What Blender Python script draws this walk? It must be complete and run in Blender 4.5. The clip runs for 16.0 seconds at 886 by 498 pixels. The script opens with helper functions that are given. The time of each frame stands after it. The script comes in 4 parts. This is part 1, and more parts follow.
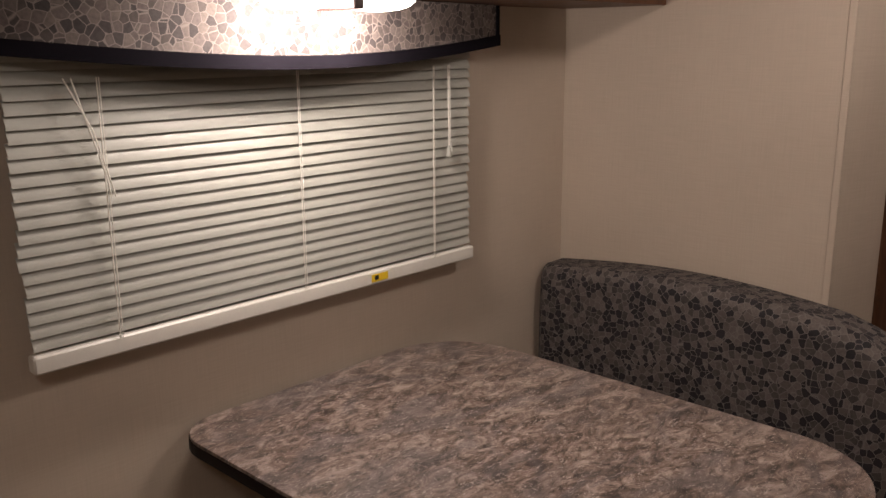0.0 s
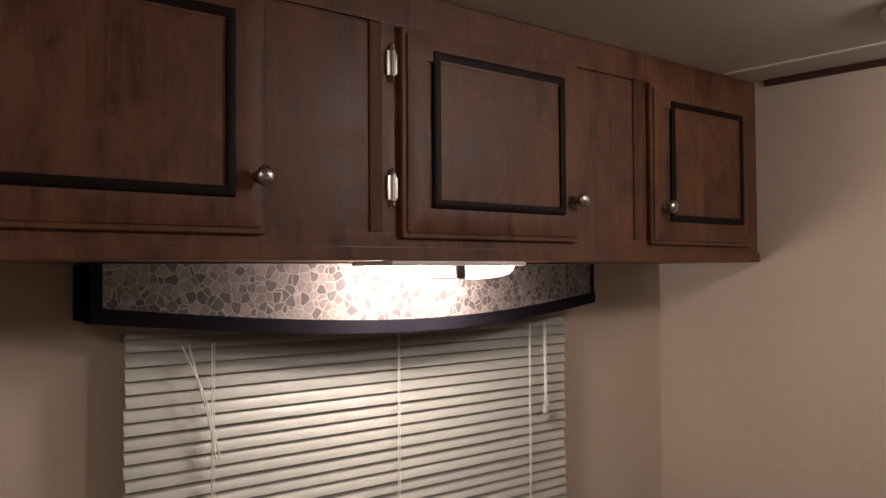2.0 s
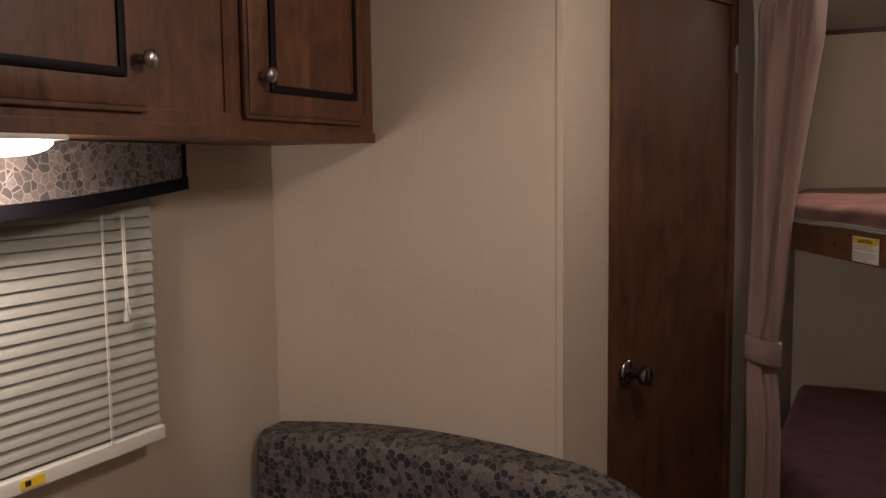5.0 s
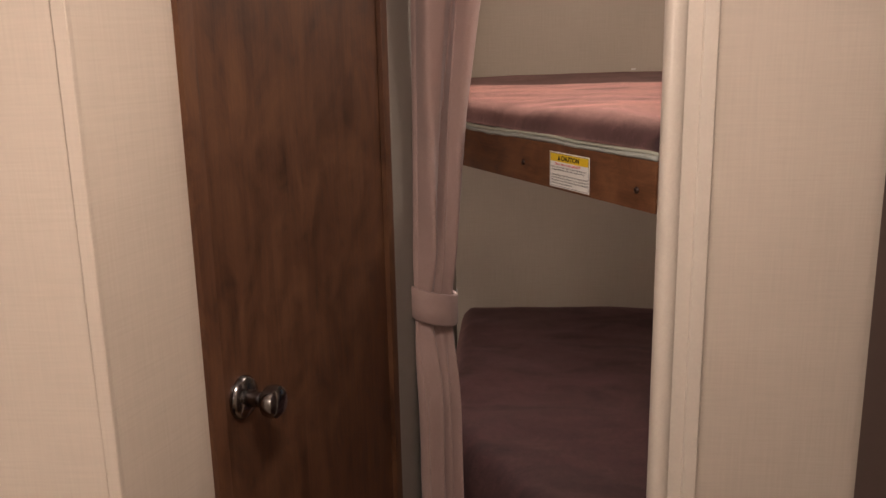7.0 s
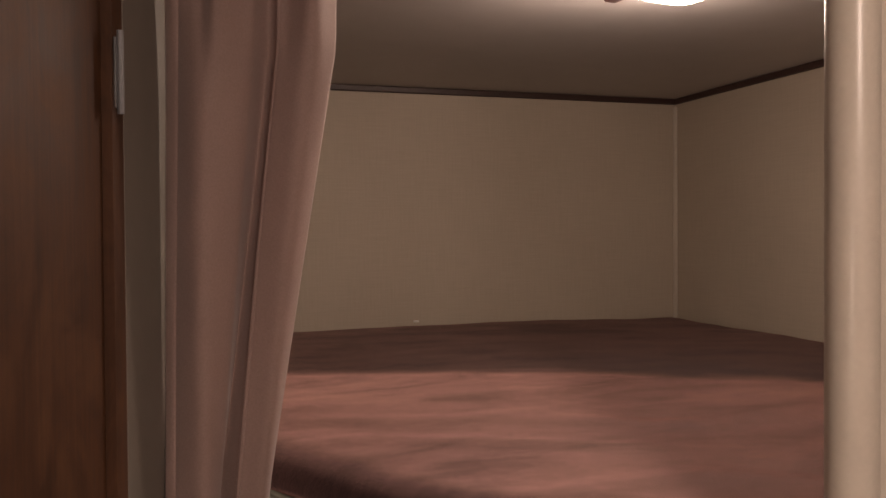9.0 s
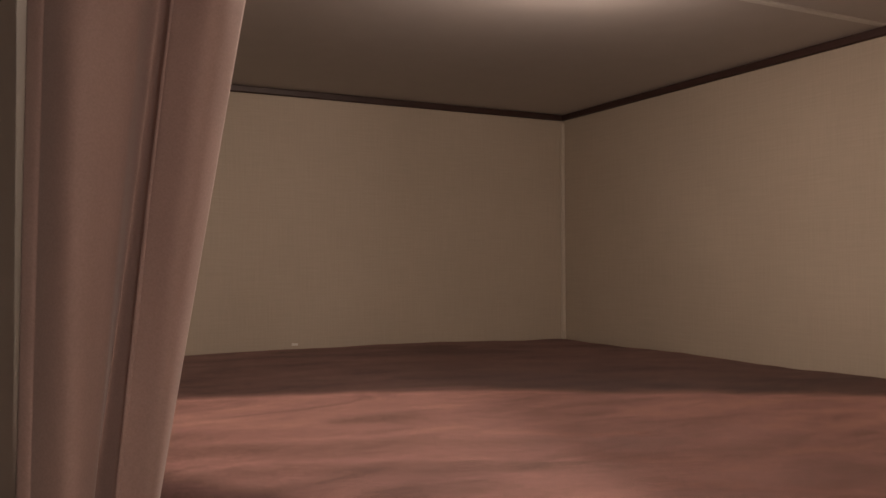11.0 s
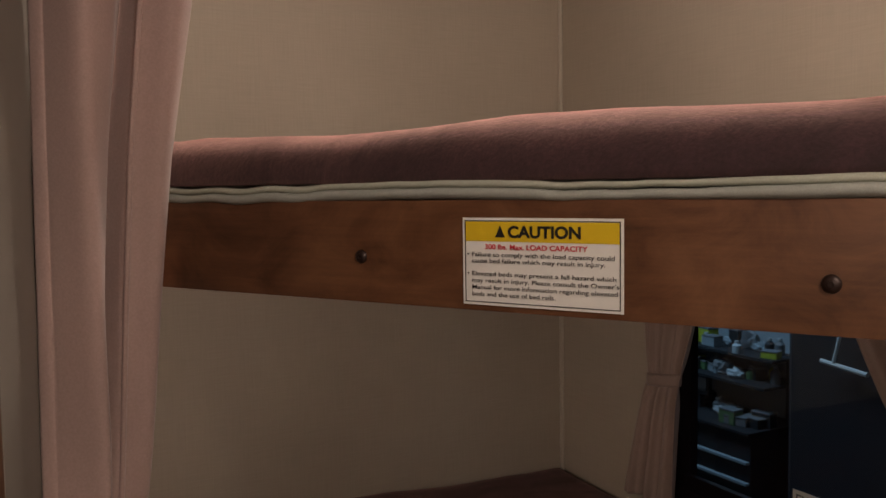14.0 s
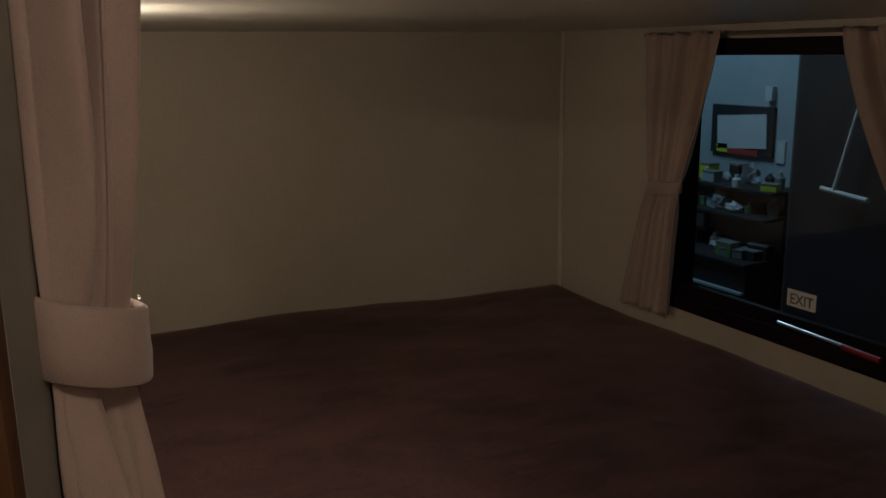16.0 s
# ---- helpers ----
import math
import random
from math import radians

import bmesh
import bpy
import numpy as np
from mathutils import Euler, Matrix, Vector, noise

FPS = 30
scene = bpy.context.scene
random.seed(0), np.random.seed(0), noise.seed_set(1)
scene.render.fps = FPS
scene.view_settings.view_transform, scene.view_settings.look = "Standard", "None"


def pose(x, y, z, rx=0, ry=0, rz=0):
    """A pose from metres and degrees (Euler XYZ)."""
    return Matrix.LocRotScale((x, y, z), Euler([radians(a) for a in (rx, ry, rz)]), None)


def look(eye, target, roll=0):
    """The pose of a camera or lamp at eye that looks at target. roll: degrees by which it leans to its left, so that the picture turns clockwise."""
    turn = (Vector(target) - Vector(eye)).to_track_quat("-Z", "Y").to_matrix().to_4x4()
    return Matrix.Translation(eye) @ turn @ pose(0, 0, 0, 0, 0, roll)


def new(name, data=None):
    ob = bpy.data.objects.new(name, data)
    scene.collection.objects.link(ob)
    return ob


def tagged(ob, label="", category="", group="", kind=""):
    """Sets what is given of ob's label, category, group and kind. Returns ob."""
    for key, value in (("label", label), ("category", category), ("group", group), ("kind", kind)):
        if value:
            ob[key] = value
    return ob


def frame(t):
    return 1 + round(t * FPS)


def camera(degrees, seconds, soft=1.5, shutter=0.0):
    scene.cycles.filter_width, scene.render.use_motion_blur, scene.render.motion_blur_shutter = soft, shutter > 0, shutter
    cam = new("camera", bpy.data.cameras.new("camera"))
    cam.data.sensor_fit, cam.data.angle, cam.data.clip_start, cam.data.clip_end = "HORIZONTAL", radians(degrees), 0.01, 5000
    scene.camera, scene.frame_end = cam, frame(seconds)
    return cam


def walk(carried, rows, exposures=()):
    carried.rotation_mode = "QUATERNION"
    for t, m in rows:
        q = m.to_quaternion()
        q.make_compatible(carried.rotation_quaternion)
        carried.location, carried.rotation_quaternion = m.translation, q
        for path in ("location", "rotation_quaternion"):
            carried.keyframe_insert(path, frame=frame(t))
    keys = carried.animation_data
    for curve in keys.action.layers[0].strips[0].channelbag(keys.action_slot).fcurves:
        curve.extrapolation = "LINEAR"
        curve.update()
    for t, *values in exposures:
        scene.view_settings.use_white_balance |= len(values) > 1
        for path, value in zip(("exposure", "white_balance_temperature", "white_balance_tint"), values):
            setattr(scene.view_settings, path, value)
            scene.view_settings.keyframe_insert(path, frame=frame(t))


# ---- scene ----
cam = camera(54.0, 16.0)
PATH = [
    (0, (-1.922, -1.374, 1.449), (-0.369, 0.098, 0.939), -0.4),
    (0.5, (-1.934, -1.373, 1.461), (-0.363, 0.134, 1.135), -0.4),
    (1, (-1.938, -1.374, 1.471), (-0.385, 0.176, 1.302), -0.5),
    (1.5, (-1.936, -1.374, 1.489), (-0.44, 0.239, 1.432), -0.4),
    (2, (-1.942, -1.368, 1.512), (-0.502, 0.294, 1.57), -0.4),
    (2.5, (-1.947, -1.365, 1.532), (-0.546, 0.325, 1.673), -0.4),
    (3, (-1.915, -1.356, 1.544), (-0.517, 0.337, 1.691), -0.5),
    (3.5, (-1.884, -1.37, 1.544), (-0.425, 0.275, 1.632), -0.5),
    (4, (-1.844, -1.373, 1.522), (-0.221, 0.113, 1.523), -0.6),
    (4.3, (-1.799, -1.363, 1.51), (-0.077, 0.006, 1.429), -0.6),
    (4.5, (-1.76, -1.341, 1.497), (0.032, -0.072, 1.368), -0.7),
    (5, (-1.659, -1.301, 1.484), (0.29, -0.305, 1.268), -0.7),
    (5.2, (-1.61, -1.282, 1.472), (0.394, -0.41, 1.214), -0.8),
    (7.3, (-0.75, -1.107, 1.492), (1.395, -1.132, 1.003), -1.0),
    (7.5, (-0.68, -1.065, 1.504), (1.464, -1.238, 1.046), -0.9),
    (8, (-0.411, -1.005, 1.526), (1.72, -1.418, 1.174), -1.0),
    (8.5, (-0.2, -0.993, 1.574), (1.935, -1.486, 1.384), -0.4),
    (8.6, (-0.189, -1.004, 1.565), (1.949, -1.502, 1.42), -0.6),
    (9, (-0.078, -0.986, 1.603), (2.022, -1.641, 1.564), -0.4),
    (9.2, (-0.041, -0.998, 1.614), (2.033, -1.731, 1.638), -0.2),
    (11.3, (0.087, -0.955, 1.544), (2.035, -1.976, 1.567), -0.2),
    (11.5, (0.08, -0.95, 1.537), (2.03, -1.972, 1.519), -0.3),
    (12, (0.092, -0.954, 1.508), (2.039, -1.971, 1.397), -0.2),
    (12.5, (0.097, -0.953, 1.478), (2.042, -1.969, 1.324), -0.2),
    (13, (0.112, -0.952, 1.43), (2.057, -1.967, 1.273), -0.4),
    (13.5, (0.109, -0.95, 1.376), (2.056, -1.964, 1.214), -0.6),
    (14, (0.092, -0.945, 1.322), (2.037, -1.962, 1.167), -0.8),
    (14.5, (0.095, -0.935, 1.274), (2.037, -1.956, 1.121), -0.8),
    (15, (0.092, -0.938, 1.235), (2.032, -1.956, 1.028), -0.9),
    (15.5, (0.096, -0.943, 1.204), (2.023, -1.95, 0.87), -0.8),
    (16, (0.101, -0.95, 1.186), (2.003, -1.943, 0.7), -0.7),
]
EXPOSURE = [
    (0, -0.05, 6400, 14), (0.5, -0.2, 6400, 14), (1.0, -0.3, 6400, 14), (1.5, -0.3, 6400, 14), (2.0, -0.15, 6400, 15), (3.5, -0.1, 6400, 15), (4.0, -0.1, 6400, 15),
    (4.5, -0.4, 6500, 14), (5.0, -0.3, 6600, 14), (5.2, -0.1, 6600, 14), (7.3, 0.95, 6500, 15), (7.6, 0.95, 6500, 15), (8.0, 0.92, 6500, 15), (8.5, 0.68, 6800, 18),
    (9.0, 0.14, 7100, 20), (9.2, -0.2, 7100, 20), (11.3, 0.35, 6900, 16), (12.0, 0.75, 6900, 15), (12.5, 0.83, 6800, 15), (13.5, 0.75, 6700, 13), (14.5, 0.62, 6600, 10),
    (15.0, 0.58, 6600, 6), (15.5, 0.45, 6700, 3), (16.0, 0.22, 6800, 1)]
walk(cam, [(t, look(eye, target, roll)) for t, eye, target, roll in PATH], EXPOSURE)


# world: a dim workshop hall around the trailer
world = bpy.data.worlds.new("hall")
scene.world = world
world.use_nodes = True
world.node_tree.nodes["Background"].inputs[0].default_value = (0.10, 0.13, 0.17, 1)
world.node_tree.nodes["Background"].inputs[1].default_value = 0.05


def lamp(name, kind, at, power, colour, size=0.05, target=None, size_y=None):
    data = bpy.data.lights.new(name, kind)
    data.energy, data.color = power, colour
    ob = new(name, data)
    if kind == "AREA":
        data.size = size
        if size_y:
            data.shape, data.size_y = "RECTANGLE", size_y
    else:
        data.shadow_soft_size = size
    ob.matrix_world = look(at, target) if target else Matrix.Translation(at)
    return ob


WARM = (1.0, 0.835, 0.73)
lamp("cabinet_bulb_a", "POINT", (-1.04, -0.215, 1.490), 4.1, WARM, 0.025)
lamp("cabinet_bulb_b", "POINT", (-0.89, -0.215, 1.490), 4.1, WARM, 0.025)
lamp("bunk_bulb_a", "POINT", (1.015, -1.52, 1.915), 0.95, (1.0, 0.80, 0.67), 0.035)
lamp("bunk_bulb_b", "POINT", (0.995, -1.68, 1.915), 2.2, (1.0, 0.80, 0.67), 0.035)
# added, unseen bulb behind the curtain that brightens the lower bunk
lamp("unseen_bunk_bulb", "POINT", (1.095, -1.012, 1.20), 2.7, WARM, 0.02)
# unseen lamp near the viewpoint, added to brighten the dinette's left side
lamp("saloon_fill_a", "POINT", (-2.2, -1.30, 1.90), 7.5, WARM, 0.07)
lamp("saloon_light_b", "POINT", (-0.45, -1.19, 1.90), 10.0, WARM, 0.07)


# ---- materials ----
def nodes_of(name, rough=0.6, metal=0.0, **extra):
    m = bpy.data.materials.new(name)
    m.use_nodes = True
    nt = m.node_tree
    b = nt.nodes["Principled BSDF"]
    b.inputs["Roughness"].default_value = rough
    b.inputs["Metallic"].default_value = metal
    for k, v in extra.items():
        b.inputs[k.replace("_", " ")].default_value = v
    return m, nt, b


def coords(nt, scale=(1, 1, 1), rot=(0, 0, 0)):
    tc = nt.nodes.new("ShaderNodeTexCoord")
    mp = nt.nodes.new("ShaderNodeMapping")
    mp.inputs["Scale"].default_value = scale
    mp.inputs["Rotation"].default_value = rot
    nt.links.new(tc.outputs["Object"], mp.inputs[0])
    return mp.outputs[0]


def noise_tex(nt, vec, scale, detail=4, rough=0.55, distort=0.0):
    n = nt.nodes.new("ShaderNodeTexNoise")
    n.inputs["Scale"].default_value = scale
    n.inputs["Detail"].default_value = detail
    n.inputs["Roughness"].default_value = rough
    n.inputs["Distortion"].default_value = distort
    nt.links.new(vec, n.inputs["Vector"])
    return n.outputs["Fac"]


def ramp(nt, fac, stops):
    r = nt.nodes.new("ShaderNodeValToRGB")
    e = r.color_ramp.elements
    while len(e) < len(stops):
        e.new(0.5)
    for el, (p, c) in zip(e, stops):
        el.position, el.color = p, (*c, 1)
    nt.links.new(fac, r.inputs[0])
    return r.outputs[0]


def mix(nt, fac, a, b, mode="MIX"):
    m = nt.nodes.new("ShaderNodeMix")
    m.data_type, m.blend_type = "RGBA", mode
    for sock, v in ((m.inputs[0], fac), (m.inputs[6], a), (m.inputs[7], b)):
        if isinstance(v, (int, float)):
            sock.default_value = v
        elif isinstance(v, tuple):
            sock.default_value = (*v, 1)
        else:
            nt.links.new(v, sock)
    return m.outputs[2]


def math_node(nt, op, a, b=None):
    m = nt.nodes.new("ShaderNodeMath")
    m.operation = op
    for sock, v in zip(m.inputs, (a, b)):
        if v is None:
            continue
        if isinstance(v, (int, float)):
            sock.default_value = v
        else:
            nt.links.new(v, sock)
    return m.outputs[0]


def bump(nt, b, height, strength=0.2, dist=0.002):
    n = nt.nodes.new("ShaderNodeBump")
    n.inputs["Strength"].default_value = strength
    n.inputs["Distance"].default_value = dist
    nt.links.new(height, n.inputs["Height"])
    nt.links.new(n.outputs[0], b.inputs["Normal"])


def plain(name, colour, rough=0.5, metal=0.0, vary=0.12, scale=30.0, relief=0.0, **extra):
    m, nt, b = nodes_of(name, rough, metal, **extra)
    v = coords(nt)
    f = mix(nt, 0.5, noise_tex(nt, v, scale, 5), noise_tex(nt, v, scale * 7, 3))
    dark = tuple(c * (1 - vary) for c in colour)
    light = tuple(min(1, c * (1 + vary)) for c in colour)
    nt.links.new(ramp(nt, f, [(0.3, dark), (0.7, light)]), b.inputs["Base Color"])
    if relief:
        bump(nt, b, f, relief)
    return m


def linen(name, colour):
    """Woven wallpaper: threads in three directions, so that it serves any upright wall."""
    m, nt, b = nodes_of(name, 0.72)
    warp = noise_tex(nt, coords(nt, (300, 300, 12)), 1.0, 3)
    weft = noise_tex(nt, coords(nt, (14, 14, 330)), 1.0, 3)
    cloud = noise_tex(nt, coords(nt), 2.2, 4)
    f = math_node(nt, "ADD", math_node(nt, "MULTIPLY", warp, 0.5), math_node(nt, "MULTIPLY", weft, 0.5))
    c1 = ramp(nt, f, [(0.32, tuple(c * 0.94 for c in colour)), (0.68, tuple(min(1, c * 1.055) for c in colour))])
    c2 = ramp(nt, cloud, [(0.3, (0.90, 0.895, 0.89)), (0.7, (1, 1, 1))])
    nt.links.new(mix(nt, 1.0, c1, c2, "MULTIPLY"), b.inputs["Base Color"])
    bump(nt, b, f, 0.12, 0.001)
    return m


def wood(name, colour, rough=0.38, contrast=0.45, flat=False):
    """Stained, mottled wood; the grain stands upright, or runs level where flat."""
    m, nt, b = nodes_of(name, rough)
    b.inputs["Specular IOR Level"].default_value = 0.35
    fine = noise_tex(nt, coords(nt, (4, 4, 70) if flat else (38, 38, 2.2)), 1.0, 6, 0.6, 0.6)
    pore = noise_tex(nt, coords(nt, (16, 16, 330) if flat else (260, 260, 9)), 1.0, 3)
    blot = noise_tex(nt, coords(nt, (15, 15, 24) if flat else (15, 15, 8)), 1.0, 7, 0.68, 0.8)
    f = math_node(nt, "ADD", math_node(nt, "MULTIPLY", fine, 0.20), math_node(nt, "MULTIPLY", pore, 0.16))
    f = math_node(nt, "ADD", f, math_node(nt, "MULTIPLY", blot, 0.70))
    lo, hi = 1 - contrast, 1 + contrast
    c = ramp(nt, f, [(0.38, tuple(v * lo for v in colour)), (0.53, colour), (0.70, (colour[0] * hi, colour[1] * hi * 1.08, colour[2] * hi * 1.05))])
    nt.links.new(c, b.inputs["Base Color"])
    nt.links.new(ramp(nt, blot, [(0.3, (rough - 0.06,) * 3), (0.7, (rough + 0.14,) * 3)]), b.inputs["Roughness"])
    bump(nt, b, f, 0.05, 0.001)
    return m


def pebble(name, tones, line, scale):
    """Upholstery printed with close-set pebbles between pale joints."""
    m, nt, b = nodes_of(name, 0.8)
    v0 = coords(nt)
    warp = nt.nodes.new("ShaderNodeVectorMath")
    warp.operation = "MULTIPLY_ADD"
    nz = nt.nodes.new("ShaderNodeTexNoise")
    nz.inputs["Scale"].default_value = 30
    nt.links.new(v0, nz.inputs["Vector"])
    nt.links.new(nz.outputs["Color"], warp.inputs[0])
    warp.inputs[1].default_value = (0.004,) * 3
    nt.links.new(v0, warp.inputs[2])
    cell = nt.nodes.new("ShaderNodeTexVoronoi")
    edge = nt.nodes.new("ShaderNodeTexVoronoi")
    edge.feature = "DISTANCE_TO_EDGE"
    for n in (cell, edge):
        n.inputs["Scale"].default_value = scale
        n.inputs["Randomness"].default_value = 0.85
        nt.links.new(warp.outputs[0], n.inputs["Vector"])
    sep = nt.nodes.new("ShaderNodeSeparateColor")
    nt.links.new(cell.outputs["Color"], sep.inputs[0])
    k = len(tones)
    c = ramp(nt, sep.outputs[0], [(i / k, t) for i, t in enumerate(tones)])
    c.node.color_ramp.interpolation = "CONSTANT"
    mott = ramp(nt, noise_tex(nt, v0, 160, 4), [(0.3, (0.72,) * 3), (0.7, (1.1,) * 3)])
    c = mix(nt, 1.0, c, mott, "MULTIPLY")
    f = ramp(nt, edge.outputs["Distance"], [(0.012, (0, 0, 0)), (0.060, (1, 1, 1))])
    nt.links.new(mix(nt, f, line, c), b.inputs["Base Color"])
    weave = noise_tex(nt, coords(nt, (600, 600, 600)), 1.0, 2)
    bump(nt, b, weave, 0.15, 0.001)
    return m


def laminate(name):
    """Printed stone look: drifting brown and slate patches under fine pale flecks and dark specks."""
    m, nt, b = nodes_of(name, 0.34)
    v = coords(nt, (1.0, 1.7, 1.0), (0, 0, 0.45))
    big = noise_tex(nt, v, 6, 5, 0.6, 1.2)
    mid = noise_tex(nt, v, 17, 9, 0.74, 1.2)
    fleck = noise_tex(nt, coords(nt, (1.0, 2.6, 1.0), (0, 0, 0.9)), 55, 6, 0.75, 1.8)
    dark = noise_tex(nt, v, 34, 6, 0.72, 0.9)
    c = ramp(nt, mid, [(0.38, (0.050, 0.038, 0.036)), (0.46, (0.135, 0.098, 0.082)), (0.53, (0.235, 0.178, 0.150)), (0.62, (0.38, 0.31, 0.275))])
    c = mix(nt, ramp(nt, big, [(0.47, (0, 0, 0)), (0.60, (0.6, 0.6, 0.6))]), c, (0.105, 0.094, 0.098))
    c = mix(nt, ramp(nt, dark, [(0.54, (0, 0, 0)), (0.64, (0.75, 0.75, 0.75))]), c, (0.042, 0.033, 0.033))
    c = mix(nt, ramp(nt, fleck, [(0.56, (0, 0, 0)), (0.63, (0.8, 0.8, 0.8))]), c, (0.52, 0.46, 0.42))
    nt.links.new(c, b.inputs["Base Color"])
    return m


def plush(name, colour, dark_from=None, sheen=0.4):
    """Deep pile with brushed streaks; beyond a slanted line, offset along x, it turns darker."""
    m, nt, b = nodes_of(name, 0.85)
    b.inputs["Sheen Weight"].default_value = sheen
    b.inputs["Sheen Roughness"].default_value = 0.43
    b.inputs["Sheen Tint"].default_value = (1.0, 0.57, 0.51, 1)
    v = coords(nt)
    streak = noise_tex(nt, coords(nt, (9, 4.5, 6), (0, 0, 0.5)), 1.0, 7, 0.62, 1.6)
    fur = noise_tex(nt, v, 330, 4, 0.7)
    tuft = noise_tex(nt, v, 60, 5, 0.7, 1.2)
    f = math_node(nt, "ADD", math_node(nt, "MULTIPLY", streak, 0.26), math_node(nt, "MULTIPLY", fur, 0.40))
    f = math_node(nt, "ADD", f, math_node(nt, "MULTIPLY", tuft, 0.34))
    c = ramp(nt, f, [(0.36, tuple(x * 0.52 for x in colour)), (0.50, colour), (0.63, tuple(min(1.0, x * 1.75) for x in colour))])
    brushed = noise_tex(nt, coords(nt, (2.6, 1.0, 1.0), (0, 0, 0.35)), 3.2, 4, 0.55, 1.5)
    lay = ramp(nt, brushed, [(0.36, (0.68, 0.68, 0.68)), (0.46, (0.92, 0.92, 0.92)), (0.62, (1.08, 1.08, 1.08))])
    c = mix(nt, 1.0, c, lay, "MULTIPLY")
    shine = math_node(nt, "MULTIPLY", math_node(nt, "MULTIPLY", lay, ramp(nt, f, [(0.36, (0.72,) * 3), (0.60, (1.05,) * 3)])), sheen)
    nt.links.new(shine, b.inputs["Sheen Weight"])
    if dark_from is not None:
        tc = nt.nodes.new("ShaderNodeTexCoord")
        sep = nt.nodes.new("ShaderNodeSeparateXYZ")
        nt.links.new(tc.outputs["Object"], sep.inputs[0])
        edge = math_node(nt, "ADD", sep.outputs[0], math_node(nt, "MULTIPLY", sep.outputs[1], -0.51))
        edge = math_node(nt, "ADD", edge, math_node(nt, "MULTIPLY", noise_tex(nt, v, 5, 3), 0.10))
        r = ramp(nt, math_node(nt, "SUBTRACT", edge, dark_from), [(0.0, (1, 1, 1)), (0.035, (0.50, 0.46, 0.48)), (0.07, (0.24, 0.22, 0.25))])
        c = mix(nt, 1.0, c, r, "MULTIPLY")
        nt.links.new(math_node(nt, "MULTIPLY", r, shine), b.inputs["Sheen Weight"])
    nt.links.new(c, b.inputs["Base Color"])
    bump(nt, b, f, 0.30, 0.004)
    return m


def cloth(name, colour):
    m, nt, b = nodes_of(name, 0.78)
    b.inputs["Sheen Weight"].default_value = 0.25
    weave = noise_tex(nt, coords(nt, (500, 500, 500)), 1.0, 2)
    cloud = noise_tex(nt, coords(nt), 6, 4)
    f = math_node(nt, "ADD", math_node(nt, "MULTIPLY", weave, 0.5), math_node(nt, "MULTIPLY", cloud, 0.5))
    nt.links.new(ramp(nt, f, [(0.3, tuple(c * 0.86 for c in colour)), (0.7, tuple(c * 1.12 for c in colour))]), b.inputs["Base Color"])
    bump(nt, b, weave, 0.1, 0.001)
    return m


def glow(name, colour, strength):
    m, nt, b = nodes_of(name, 0.4)
    b.inputs["Base Color"].default_value = (0.8, 0.8, 0.78, 1)
    b.inputs["Emission Color"].default_value = (*colour, 1)
    b.inputs["Emission Strength"].default_value = strength
    return m


def glass(name):
    m, nt, b = nodes_of(name, 0.02)
    b.inputs["Base Color"].default_value = (0.75, 0.80, 0.84, 1)
    b.inputs["Transmission Weight"].default_value = 1.0
    b.inputs["IOR"].default_value = 1.45
    return m


WALL = linen("linen_wallpaper", (0.50, 0.430, 0.348))
CEIL = plain("ceiling_panel", (0.56, 0.52, 0.50), 0.55, vary=0.04, scale=3, relief=0.03)
FLOOR = wood("floor_vinyl", (0.20, 0.12, 0.07), 0.35)
CAB = wood("cabinet_wood", (0.114, 0.049, 0.025), 0.44, 0.6)
DOORWOOD = wood("door_wood", (0.086, 0.0355, 0.0158), 0.58, 0.55)
BOARD = wood("bunk_board_wood", (0.118, 0.050, 0.023), 0.42, 0.48, True)
TRIM = plain("dark_trim", (0.045, 0.022, 0.019), 0.45)
BLACK = plain("black_bead", (0.009, 0.005, 0.006), 0.5, Specular_IOR_Level=0.12)
NAVY = plain("navy_welt", (0.007, 0.006, 0.009), 0.9, relief=0.1, scale=200, Specular_IOR_Level=0.05)
NICKEL = plain("satin_nickel", (0.46, 0.44, 0.42), 0.28, 1.0)
CHROME = plain("dark_chrome", (0.30, 0.29, 0.29), 0.16, 1.0)
BRONZE = plain("bronze_screw", (0.035, 0.020, 0.016), 0.4, 0.5)
SLAT = plain("slat_paint", (0.365, 0.372, 0.335), 0.45, vary=0.04)
RAIL = plain("rail_paint", (0.66, 0.65, 0.60), 0.35, vary=0.04)
CORD = plain("cord", (0.70, 0.69, 0.63), 0.8)
PVC = plain("cream_moulding", (0.56, 0.50, 0.42), 0.3, vary=0.05)
WHITE = plain("white_plastic", (0.74, 0.72, 0.69), 0.35, vary=0.04)
PANEL = plain("white_panel", (0.74, 0.72, 0.65), 0.34, vary=0.05)
HUB = plain("grey_plate", (0.20, 0.20, 0.21), 0.5)
TICK = plain("mattress_tick", (0.30, 0.31, 0.275), 0.9, relief=0.3, scale=150)
PIPING = plain("mattress_piping", (0.36, 0.37, 0.30), 0.85, relief=0.3, scale=150)
PEBBLE_SEAT = pebble("pebble_fabric_dark", [(0.012, 0.010, 0.013), (0.085, 0.071, 0.065), (0.062, 0.052, 0.049), (0.016, 0.014, 0.018), (0.105, 0.089, 0.081), (0.045, 0.038, 0.037), (0.010, 0.009, 0.012), (0.12, 0.102, 0.092)], (0.145, 0.128, 0.12), 64)
